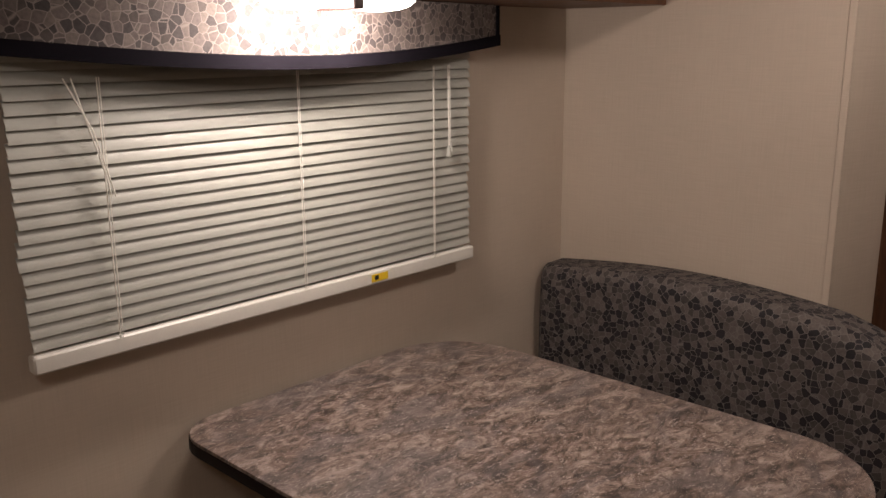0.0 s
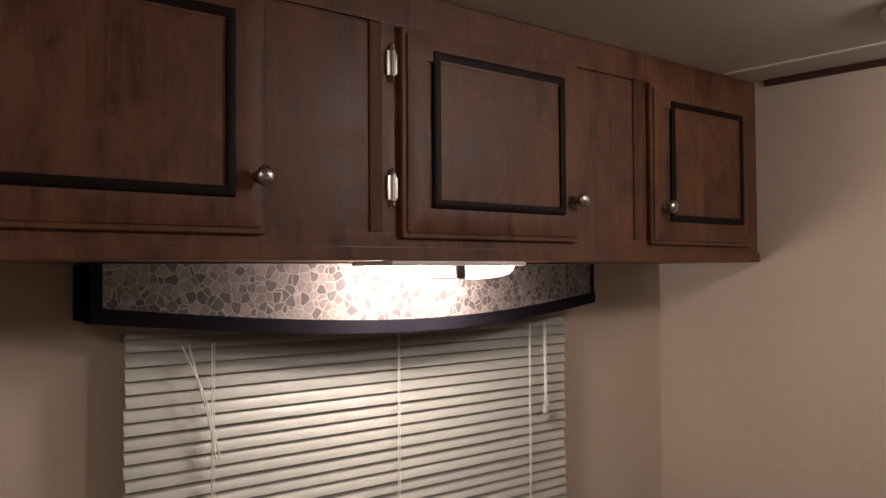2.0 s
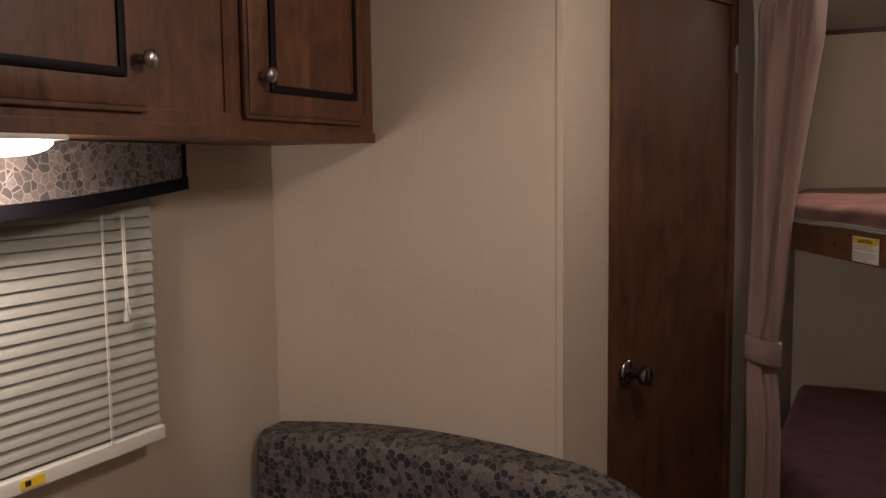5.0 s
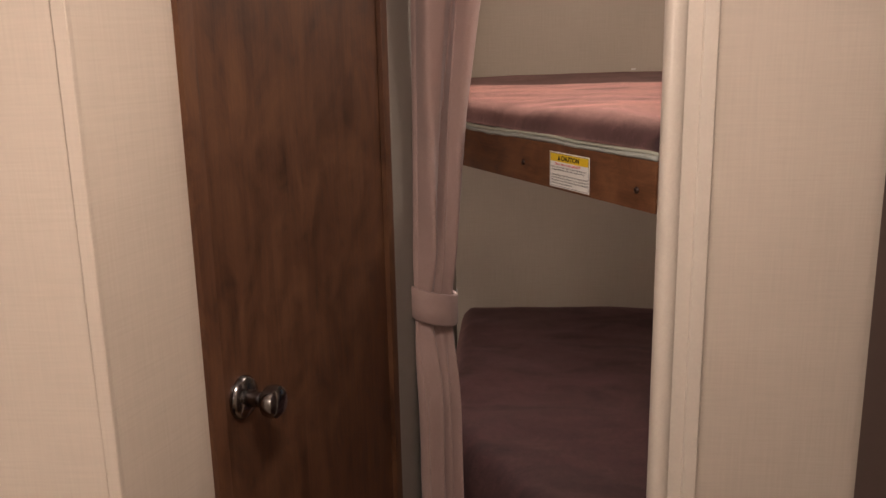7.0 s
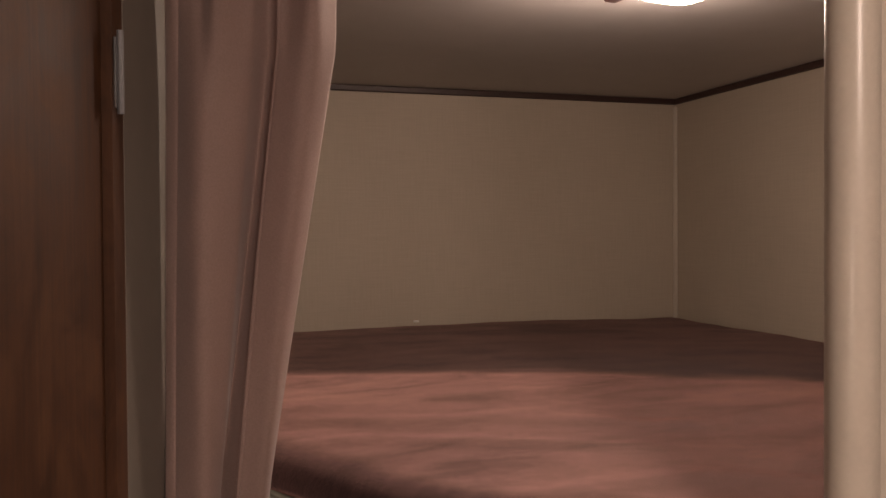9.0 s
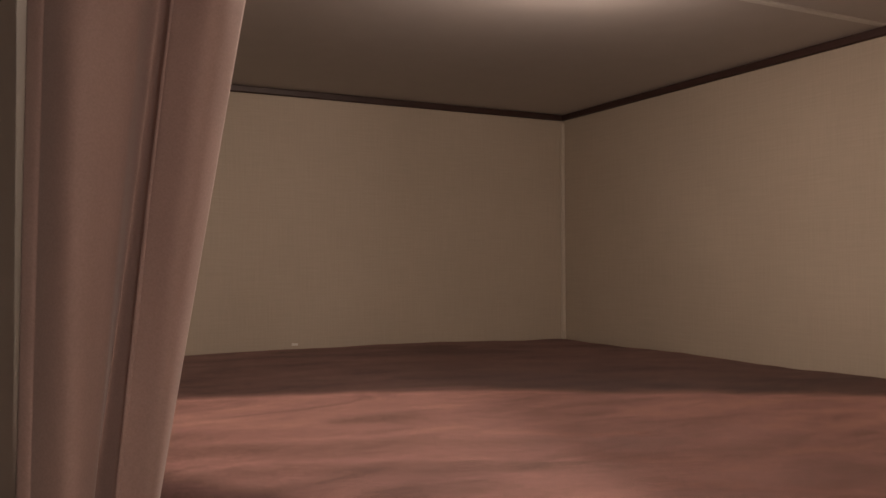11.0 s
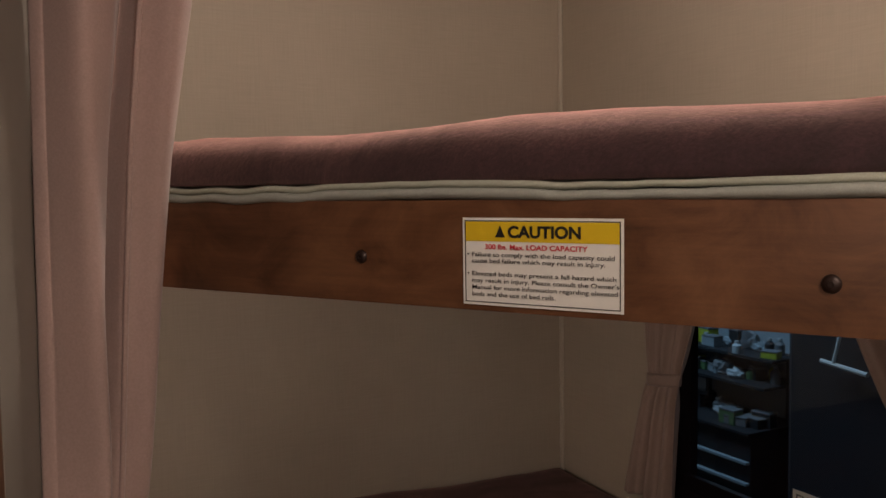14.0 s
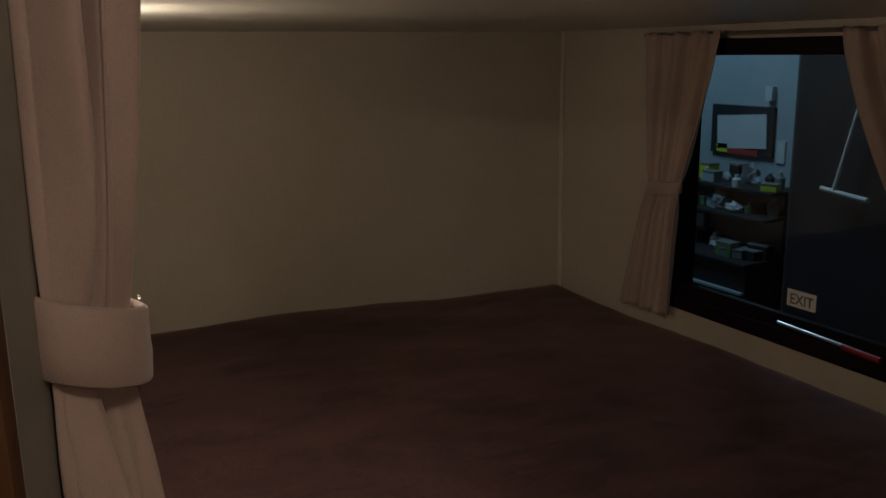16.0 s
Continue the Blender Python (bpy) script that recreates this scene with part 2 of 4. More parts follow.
PEBBLE_VAL = pebble("pebble_fabric_pale", [(0.050, 0.042, 0.042), (0.115, 0.094, 0.086), (0.080, 0.066, 0.061), (0.16, 0.132, 0.118), (0.060, 0.050, 0.050), (0.135, 0.112, 0.102)], (0.23, 0.195, 0.178), 64)
SEATCLOTH = cloth("seat_cloth", (0.022, 0.021, 0.023))
LAMINATE = laminate("stone_laminate")
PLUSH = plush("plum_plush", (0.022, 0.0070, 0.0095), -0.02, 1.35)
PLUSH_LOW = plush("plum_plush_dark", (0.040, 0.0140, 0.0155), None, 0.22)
CURTAIN = cloth("rose_beige_cloth", (0.385, 0.268, 0.240))
CURTAIN2 = cloth("beige_cloth", (0.36, 0.26, 0.22))
LENS_LIT = glow("lit_lens", (1.0, 0.88, 0.74), 20.0)
GLASS = glass("window_glass")
YELLOW = plain("caution_yellow", (0.72, 0.50, 0.02), 0.4, vary=0.03)
PAPER = plain("label_paper", (0.78, 0.77, 0.72), 0.45, vary=0.03)
INK = plain("label_ink", (0.012, 0.012, 0.012), 0.5)
RED_GRIP = plain("red_plastic", (0.30, 0.015, 0.02), 0.4)
REDINK = plain("label_red", (0.62, 0.03, 0.05), 0.5)


# ---- mesh helpers ----
def thing(name, at, label, category, group="", kind=""):
    ob = new(name)
    ob.location = at
    ob.empty_display_size = 0.05
    return tagged(ob, label, category, group, kind)


def base_of(ob):
    v = Vector((0, 0, 0))
    while ob:
        v += ob.location
        ob = ob.parent
    return v


def part(name, bm, material, parent=None, label="", smooth=False):
    """Links a bmesh in world coordinates as one mesh object under a thing or part."""
    if parent:
        bmesh.ops.translate(bm, verts=bm.verts, vec=-base_of(parent))
    bmesh.ops.recalc_face_normals(bm, faces=bm.faces)
    me = bpy.data.meshes.new(name)
    bm.to_mesh(me)
    bm.free()
    if smooth:
        for p in me.polygons:
            p.use_smooth = True
        if smooth != "all":
            me.set_sharp_from_angle(angle=radians(40))
    me.materials.append(material)
    ob = new(name, me)
    ob.parent = parent
    if label:
        ob["label"] = label
    return ob


def setting(name, bm, material, label, category, smooth=False):
    return tagged(part(name, bm, material, None, "", smooth), label, category, "", "structure")


def box(x0, y0, z0, x1, y1, z1, bevel=0.0, seg=2):
    bm = bmesh.new()
    bmesh.ops.create_cube(bm, size=1)
    bmesh.ops.scale(bm, verts=bm.verts, vec=(abs(x1 - x0), abs(y1 - y0), abs(z1 - z0)))
    bmesh.ops.translate(bm, verts=bm.verts, vec=((x0 + x1) / 2, (y0 + y1) / 2, (z0 + z1) / 2))
    if bevel:
        bmesh.ops.bevel(bm, geom=bm.edges[:], offset=bevel, segments=seg, profile=0.7, affect="EDGES")
    return bm


def prism(pts, z0, z1, bevel=0.0, seg=2):
    """An upright prism over a plan outline."""
    bm = bmesh.new()
    f = bm.faces.new([bm.verts.new((x, y, z0)) for x, y in pts])
    r = bmesh.ops.extrude_face_region(bm, geom=[f])
    bmesh.ops.translate(bm, verts=[v for v in r["geom"] if isinstance(v, bmesh.types.BMVert)], vec=(0, 0, z1 - z0))
    if bevel:
        bmesh.ops.bevel(bm, geom=bm.edges[:], offset=bevel, segments=seg, profile=0.7, affect="EDGES")
    return bm


def join(*bms):
    out = bmesh.new()
    for b in bms:
        me = bpy.data.meshes.new("tmp")
        b.to_mesh(me)
        b.free()
        out.from_mesh(me)
        bpy.data.meshes.remove(me)
    return out


def turned(bm, m):
    bmesh.ops.transform(bm, matrix=m, verts=bm.verts)
    return bm


def frame_box(x0, z0, x1, z1, w, y0, y1, bevel=0.0):
    """One mitred ring round an opening in the x-z plane."""
    bm = bmesh.new()
    loops = []
    for y in (y0, y1):
        for k in (0.0, w):
            loops.append([bm.verts.new(c) for c in ((x0 + k, y, z0 + k), (x1 - k, y, z0 + k), (x1 - k, y, z1 - k), (x0 + k, y, z1 - k))])
    o0, i0, o1, i1 = loops
    for k in range(4):
        j = (k + 1) % 4
        for q in ((o0[k], o0[j], i0[j], i0[k]), (i1[k], i1[j], o1[j], o1[k]), (o1[k], o1[j], o0[j], o0[k]), (i0[k], i0[j], i1[j], i1[k])):
            bm.faces.new(q)
    bmesh.ops.recalc_face_normals(bm, faces=bm.faces)
    if bevel:
        bmesh.ops.bevel(bm, geom=[e for e in bm.edges if abs(e.verts[0].co.y - e.verts[1].co.y) < 1e-6], offset=bevel, segments=2, profile=0.7, affect="EDGES")
    return bm


def lathe(profile, m, steps=20):
    """A turned solid: (radius, height) pairs about the local z axis, placed by m."""
    bm = bmesh.new()
    rings = []
    for r, h in profile:
        rings.append([bm.verts.new((r * math.cos(2 * math.pi * i / steps), r * math.sin(2 * math.pi * i / steps), h)) for i in range(steps)])
    for a, b in zip(rings, rings[1:]):
        for i in range(steps):
            j = (i + 1) % steps
            bm.faces.new((a[i], a[j], b[j], b[i]))
    bm.faces.new(rings[0][::-1])
    bm.faces.new(rings[-1])
    return turned(bm, m)


def tube(pts, r, steps=8):
    bm = bmesh.new()
    rings = []
    for i, p in enumerate(pts):
        p = Vector(p)
        d = (Vector(pts[min(i + 1, len(pts) - 1)]) - Vector(pts[max(i - 1, 0)])).normalized()
        u = d.orthogonal().normalized()
        w = d.cross(u)
        rings.append([bm.verts.new(p + r * (math.cos(2 * math.pi * k / steps) * u + math.sin(2 * math.pi * k / steps) * w)) for k in range(steps)])
    for a, b in zip(rings, rings[1:]):
        for k in range(steps):
            j = (k + 1) % steps
            bm.faces.new((a[k], a[j], b[j], b[k]))
    bm.faces.new(rings[0][::-1])
    bm.faces.new(rings[-1])
    return bm


def line_frame(a, b):
    """A pose whose x axis runs along the floor from a to b, with z up."""
    d = Vector((b[0] - a[0], b[1] - a[1], 0))
    return Matrix.Translation((a[0], a[1], 0)) @ Matrix.Rotation(math.atan2(d.y, d.x), 4, "Z"), d.length


def wall_panel(a, b, thick, z0, z1, holes=()):
    """A wall from a to b; its thickness lies to the left of that line. holes: (from, to, low, high) along it."""
    m, length = line_frame(a, b)
    bits = []
    x = 0.0
    for h0, h1, lo, hi in sorted(holes):
        if h0 > x:
            bits.append(box(x, 0, z0, h0, thick, z1))
        if lo > z0:
            bits.append(box(h0, 0, z0, h1, thick, lo))
        if hi < z1:
            bits.append(box(h0, 0, hi, h1, thick, z1))
        x = h1
    if x < length:
        bits.append(box(x, 0, z0, length, thick, z1))
    return turned(join(*bits), m)


# ---- the shell ----
CE = 1.964
XR, YC, XF = 2.003, -2.303, -3.4
CVX = (0.0, -0.724)
DW_END = (0.975, -1.0165)
RET = (1.060, -0.986)
TRIM_AT = (0.352, -1.380)

setting("floor", box(XF - 0.06, YC - 0.06, -0.05, XR + 0.06, 0.06, 0.0), FLOOR, "brown wood-look vinyl floor of the trailer", "floor")
setting("ceiling", box(XF - 0.06, YC - 0.06, CE, XR + 0.06, 0.06, CE + 0.05), CEIL, "pale grey ceiling panels with a joint strip", "ceiling")
setting("wall_window_side", wall_panel((XR, 0.0), (XF, 0.0), -0.05, 0, CE, [(XR + 0.47, XR + 1.41, 0.99, 1.40)]), WALL, "beige linen-textured wallpaper on the dinette's window wall", "wall")
setting("wall_rear", wall_panel((XR, YC), (XR, 0.0), -0.05, 0, CE), WALL, "beige linen-textured rear wall behind the bunks", "wall")
setting("wall_door_side", wall_panel((XF, YC), (XR, YC), -0.05, 0, CE, [(0.90 - XF, 1.575 - XF, 0.612, 1.205)]), WALL, "beige linen-textured side wall with the exit window", "wall")
setting("wall_front", wall_panel((XF, 0.0), (XF, YC), -0.05, 0, CE), WALL, "beige linen-textured wall at the trailer's front", "wall")
setting("wall_dinette", box(0.0, CVX[1], 0, 0.035, 0.0, CE), WALL, "beige linen-textured wall behind the dinette seat", "wall")
M_DOOR, LEN_DOOR = line_frame(CVX, DW_END)
DL, DR = 0.170, 0.757
setting("wall_bathroom", wall_panel(CVX, DW_END, 0.035, 0, CE, [(DL, DR, 0, 1.898)]), WALL, "beige angled wall that holds the bathroom door", "wall")
setting("wall_bunk_side", join(wall_panel(DW_END, RET, 0.035, 0, CE), wall_panel(RET, (XR, RET[1]), 0.035, 0, CE)), WALL, "beige wall at the bunks' inner end", "wall")
setting("wall_partition", box(TRIM_AT[0], YC, 0, TRIM_AT[0] + 0.018, TRIM_AT[1] - 0.008, CE), WALL, "beige linen-textured partition beside the bunks", "wall")


def strip(name, a, b, z0, z1, proud, material, label):
    """A straight moulding along a wall's face from a to b, proud to its right."""
    m, length = line_frame(a, b)
    return setting(name, turned(box(0, -proud, z0, length, 0.0, z1, 0.002, 1), m), material, label, "trim")


for a, b in (((0.0, -0.31), CVX), (CVX, DW_END), (DW_END, RET), (RET, (XR, RET[1])), ((XR, RET[1]), (XR, YC)), ((XR, YC), (TRIM_AT[0] + 0.035, YC)),
             ((TRIM_AT[0], YC), (TRIM_AT[0], TRIM_AT[1] + 0.0)), ((XF, YC), (XF, 0.0)), ((XF, 0.0), (-2.6, 0.0))):
    strip("ceiling_trim", a, b, CE - 0.015, CE, 0.010, TRIM, "thin dark brown moulding between wall and ceiling")

# corner beads
setting("corner_bead_bunk", tube([(XR - 0.004, YC + 0.004, 0.3), (XR - 0.004, YC + 0.004, CE - 0.022)], 0.006), PVC, "slim cream bead in the bunk's wall corner", "trim")
setting("corner_bead_dinette", box(-0.003, CVX[1] - 0.002, 0, 0.012, CVX[1] + 0.014, CE - 0.022, 0.0012, 1), WALL, "beige edge strip on the wall's outer corner", "trim")
PX, PY = TRIM_AT
setting("partition_edge_trim", join(lathe([(0.016, 0.0), (0.016, CE)], Matrix.Translation((PX + 0.006, PY - 0.006, 0)), 24),
                                    box(PX - 0.003, PY - 0.042, 0, PX + 0.004, PY - 0.010, CE),
                                    box(PX - 0.009, PY - 0.060, 0, PX + 0.004, PY - 0.039, CE, 0.004, 3)), PVC, "rounded cream moulding with a groove on the partition's edge", "trim", True)
for nm, x in (("ceiling_joint_saloon", -0.145), ("ceiling_joint_bunk", 1.04)):
    y0 = -0.29 if x < 0 else RET[1] - 0.02
    setting(nm, box(x - 0.006, YC + 0.02, CE - 0.0035, x + 0.006, y0, CE + 0.002, 0.001, 1), WHITE, "narrow white joint strip on the ceiling", "trim")


# ---- dinette: window, blind, valance ----
w1 = tagged(part("window_1", frame_box(-1.41, 0.99, -0.47, 1.40, 0.022, 0.004, 0.046, 0.002), BLACK), "dark-framed dinette window behind a white blind", "window", "", "structure")
part("pane", box(-1.388, 0.022, 1.012, -0.492, 0.026, 1.378), GLASS, w1, "dark window glass").visible_shadow = False

BLX0, BLX1, BLY = -1.440, -0.434, -0.045
blind = thing("window_blind", (-0.937, BLY, 0.955), "white slatted mini blind lowered over the dinette window", "blind")
PITCH, NSLAT = 0.0212, 21


def slat_mesh():
    bm = bmesh.new()
    rows = []
    for i in range(7):
        s = i / 6 - 0.5
        a = radians(67)
        up, out = math.sin(a), math.cos(a)
        crown = 0.0022 * (1 - (2 * s) ** 2)
        # the outer edge hangs low, the crown faces the room
        y = s * 0.025 * out - crown * up
        z = s * 0.025 * up + crown * out * 0.4
        rows.append((y, z))
    verts = []
    for y, z in rows:
        verts.append([bm.verts.new((x, y, z)) for x in (BLX0 + 0.937, BLX1 + 0.937)])
    back = [[bm.verts.new((v.co.x, v.co.y + 0.0006, v.co.z)) for v in r] for r in verts]
    for grid, flip in ((verts, False), (back, True)):
        for a, b in zip(grid, grid[1:]):
            f = (a[0], a[1], b[1], b[0])
            bm.faces.new(f[::-1] if flip else f)
    me = bpy.data.meshes.new("slat")
    bm.to_mesh(me)
    bm.free()
    for p in me.polygons:
        p.use_smooth = True
    me.materials.append(SLAT)
    return me


slat_data = slat_mesh()
for i in range(NSLAT):
    s = new("slat", slat_data)
    s.parent = blind
    s.location = (random.uniform(-0.002, 0.002) + (-0.006 if 5 < i < 8 else 0), random.uniform(-0.0008, 0.0008), 0.045 + i * PITCH)
    s.rotation_euler = (radians(random.uniform(-1.5, 1.5)), radians(random.uniform(-0.12, 0.12)), 0)
rail = part("bottom_rail", box(BLX0 - 0.004, BLY - 0.014, 0.953, BLX1 + 0.006, BLY + 0.012, 0.983, 0.008, 3), RAIL, blind, "rounded white bottom rail", True)
part("label_sticker", box(-0.752, BLY - 0.0152, 0.960, -0.706, BLY - 0.0142, 0.976), YELLOW, rail, "small yellow warning sticker")
part("label_mark", box(-0.744, BLY - 0.0158, 0.964, -0.733, BLY - 0.0150, 0.973), INK, rail, "black warning mark")
part("head_rail", box(BLX0, BLY - 0.004, 1.424, BLX1, BLY + 0.018, 1.444, 0.003), SLAT, blind)
for x in (-1.305, -0.925, -0.565):
    part("ladder_cord", join(tube([(x, BLY - 0.016, 0.98), (x + 0.001, BLY - 0.017, 1.40)], 0.0011, 6), tube([(x + 0.006, BLY - 0.014, 0.98), (x + 0.006, BLY - 0.015, 1.40)], 0.0008, 6)), CORD, blind)
for dx in (0.0, 0.012):
    part("tilt_cord", tube([(-1.345 - dx, BLY - 0.02, 1.40), (-1.325 + dx * 0.4, BLY - 0.024, 1.32), (-1.305 + dx * 0.3, BLY - 0.022, 1.25), (-1.30 + dx * 0.6, BLY - 0.022, 1.215)], 0.0013, 6), CORD, blind)
part("pull_cord", join(tube([(-0.519, BLY - 0.018, 1.40), (-0.519, BLY - 0.020, 1.225)], 0.0016, 6), tube([(-0.514, BLY - 0.018, 1.40), (-0.515, BLY - 0.020, 1.235)], 0.0012, 6)), CORD, blind)
tassel = lathe([(0.002, 0.024), (0.0045, 0.015), (0.0065, 0.0), (0.003, -0.003)], Matrix.Translation((-0.520, BLY - 0.020, 1.203)), 10)
part("tassel", join(tassel, lathe([(0.0015, 0.018), (0.004, 0.010), (0.005, 0.0), (0.002, -0.002)], Matrix.Translation((-0.513, BLY - 0.020, 1.214)), 10)), SLAT, blind, "white plastic cord tassel", True)

# valance: a bowed board covered in pebble fabric, with a dark welt along its lower edge and ends
VX0, VX1 = -1.504, -0.366


def bow(u):
    return -0.078 - 0.055 * math.sin(math.pi * u)


def low(u):
    return 1.440 - 0.036 * math.sin(math.pi * u)


def valance_band(z_lo, z_hi, front, thick, u0=0.0, u1=1.0, n=36):
    bm = bmesh.new()
    rings = []
    for i in range(n + 1):
        u = u0 + (u1 - u0) * i / n
        x, y = VX0 + (VX1 - VX0) * u, bow(u) + front
        rings.append([bm.verts.new(c) for c in ((x, y, z_lo(u)), (x, y, z_hi(u)), (x, y + thick, z_hi(u)), (x, y + thick, z_lo(u)))])
    for a, b in zip(rings, rings[1:]):
        for k in range(4):
            bm.faces.new((a[k], a[(k + 1) % 4], b[(k + 1) % 4], b[k]))
    bm.faces.new(rings[0][::-1])
    bm.faces.new(rings[-1])
    return bm


valance = thing("window_valance", (-0.935, -0.05, 1.42), "bowed window valance in pebble-print fabric with dark edging", "valance")
part("fabric_face", valance_band(lambda u: low(u) + 0.020, lambda u: 1.5275, 0.0, 0.02), PEBBLE_VAL, valance, "grey-brown pebble-print fabric", True)
part("lower_edging", valance_band(lambda u: low(u), lambda u: low(u) + 0.0235, -0.005, 0.030), NAVY, valance, "near-black padded edging", True)
part("end_edging", valance_band(lambda u: low(u) + 0.022, lambda u: 1.527, -0.004, 0.028, 0.0, 0.015, 3), NAVY, valance, "near-black end band")
part("end_edging", valance_band(lambda u: low(u) + 0.022, lambda u: 1.527, -0.002, 0.026, 0.988, 1.0, 3), NAVY, valance, "near-black end band")
for x, sx in ((VX0, 0.018), (VX1 - 0.018, 0.018)):
    part("end_return", box(x + 0.002, -0.058, 1.442, x + sx, 0.0, 1.526, 0.002), NAVY, valance)

# ---- overhead cabinets ----
CF = -0.279
CX0 = -2.35
cab = thing("overhead_cabinet", (-1.17, -0.14, 1.53), "brown wooden overhead cabinet with black-beaded doors above the window", "cabinet")
part("body", join(box(CX0, CF + 0.004, 1.548, -0.001, -0.001, CE - 0.001), box(CX0, CF - 0.010, 1.530, -0.001, -0.001, 1.552, 0.002)), CAB, cab)
part("face_frame", join(box(CX0, CF - 0.004, 1.531, -0.001, CF + 0.004, 1.575, 0.0015), box(CX0, CF - 0.004, 1.905, -0.001, CF + 0.004, CE - 0.002, 0.0015),
                        box(-1.128, CF - 0.003, 1.574, -1.09, CF + 0.004, 1.906), box(-0.47, CF - 0.003, 1.574, -0.44, CF + 0.004, 1.906), box(-0.052, CF - 0.004, 1.574, -0.001, CF + 0.004, 1.906)), CAB, cab)
part("filler_panel", box(-1.345, CF - 0.001, 1.574, -1.150, CF + 0.003, 1.900, 0.001, 1), CAB, cab)
part("filler_panel", box(-0.680, CF - 0.001, 1.574, -0.482, CF + 0.003, 1.900, 0.001, 1), CAB, cab)
part("cove_strip", box(-1.150, CF - 0.0045, 1.574, -1.126, CF + 0.003, 1.904, 0.003, 2), DOORWOOD, cab)
part("cove_strip", box(-0.482, CF - 0.0045, 1.574, -0.464, CF + 0.003, 1.904, 0.003, 2), DOORWOOD, cab)


def knob(parent, x, y, z):
    m = Matrix.Translation((x, y, z)) @ Matrix.Rotation(radians(90), 4, "X")
    k = part("knob", lathe([(0.0085, 0.0), (0.0065, 0.003), (0.0048, 0.010), (0.0075, 0.014), (0.0135, 0.018), (0.0145, 0.022), (0.0125, 0.026), (0.007, 0.0285), (0.002, 0.0292)], m), NICKEL, parent, "round satin nickel knob", "all")
    return k


def hinge(parent, x, y, z):
    h = part("hinge", join(box(x - 0.011, y - 0.002, z - 0.020, x - 0.001, y + 0.001, z + 0.020, 0.001, 1), box(x + 0.001, y - 0.002, z - 0.017, x + 0.010, y + 0.001, z + 0.017, 0.001, 1),
                           lathe([(0.0016, -0.031), (0.0034, -0.028), (0.0022, -0.023), (0.0042, -0.021), (0.0042, 0.021), (0.0022, 0.023), (0.0034, 0.028), (0.0016, 0.031)], Matrix.Translation((x, y - 0.003, z)), 10)), NICKEL, parent, "bright metal hinge with ball ends", True)
    return h


def cabinet_door(x0, x1, px0, px1, knob_x, hinge_x=None):
    z0, z1 = 1.566, 1.902
    fy0, fy1 = CF - 0.0185, CF - 0.0045
    d = part("door", box(x0, fy0 + 0.004, z0, x1, fy1, z1, 0.004, 3), CAB, cab, "", True)
    part("door_stile_frame", frame_box(x0 + 0.009, z0 + 0.009, x1 - 0.009, z1 - 0.009, 0.040, fy0, fy0 + 0.006, 0.003), CAB, d, "", True)
    part("door_panel", box(px0 + 0.004, fy0 + 0.002, 1.622, px1 - 0.004, fy0 + 0.008, 1.866, 0.001, 1), CAB, d)
    part("bead", frame_box(px0, 1.616, px1, 1.872, 0.014, fy0 - 0.003, fy0 + 0.006, 0.0035), BLACK, d, "glossy black bead round the panel", True)
    knob(d, knob_x, fy0, 1.6445)
    if hinge_x is not None:
        for hz in (1.645, 1.842):
            hinge(d, hinge_x, CF - 0.006, hz)
    return d


cabinet_door(-1.772, -1.337, -1.722, -1.385, -1.3515)
cabinet_door(-1.094, -0.668, -1.032, -0.712, -0.684, -1.108)
cabinet_door(-0.440, -0.056, -0.372, -0.086, -0.398)


def twin_light(name, at, along, label):
    """A twin-bulb ceiling lamp: base plate, two lit lenses, and a dark rocker bridge."""
    t = thing(name, at, label, "lamp")
    m = Matrix.Translation(at) @ Matrix.Rotation(along, 4, "Z")
    part("base_plate", turned(box(-0.150, -0.055, -0.008, 0.150, 0.055, 0.0, 0.003), m), WHITE, t)
    for s in (-1, 1):
        bm = bmesh.new()
        rings = []
        for h, k in ((-0.006, 1.0), (-0.013, 0.98), (-0.021, 0.86), (-0.027, 0.60), (-0.030, 0.2)):
            ring = []
            for i in range(28):
                a = 2 * math.pi * i / 28
                cx, cy = math.cos(a), math.sin(a)
                ex = abs(cx) ** 0.55 * math.copysign(1, cx)
                ey = abs(cy) ** 0.55 * math.copysign(1, cy)
                ring.append(bm.verts.new((s * 0.080 + 0.066 * k * ex, 0.050 * k * ey, h)))
            rings.append(ring)
        for a, b in zip(rings, rings[1:]):
            for i in range(28):
                bm.faces.new((a[i], a[(i + 1) % 28], b[(i + 1) % 28], b[i]))
        bm.faces.new(rings[-1])
        part("lens", turned(bm, m), LENS_LIT, t, "lit frosted lens", "all").visible_shadow = False
    part("switch_bridge", turned(box(-0.011, -0.050, -0.030, 0.011, 0.050, -0.006, 0.006, 3), m), TRIM, t, "dark switch bridge between the lenses", True)
    return t


twin_light("cabinet_light", (-0.965, -0.238, 1.530), 0.0, "lit twin lamp under the overhead cabinet")
twin_light("unseen_saloon_light", (-0.45, -1.19, CE), 0.0, "lit twin ceiling lamp over the saloon floor, out of view")
# fixture for the added saloon lamp; it never comes into view
twin_light("unseen_saloon_light", (-2.20, -1.30, CE), 0.0, "lit twin ceiling lamp over the saloon floor, out of view")
twin_light("bunk_light", (1.005, -1.600, CE), radians(98), "lit twin ceiling lamp above the upper bunk")
vent = thing("ceiling_vent", (-0.33, -0.82, CE), "round white ceiling vent with a grey centre plate", "vent")
MV = Matrix.Translation((-0.33, -0.82, CE))
part("ring", lathe([(0.100, 0.0), (0.102, -0.006), (0.096, -0.014), (0.084, -0.017), (0.074, -0.012), (0.070, -0.004)], MV, 36), WHITE, vent, "glossy white ring", "all")
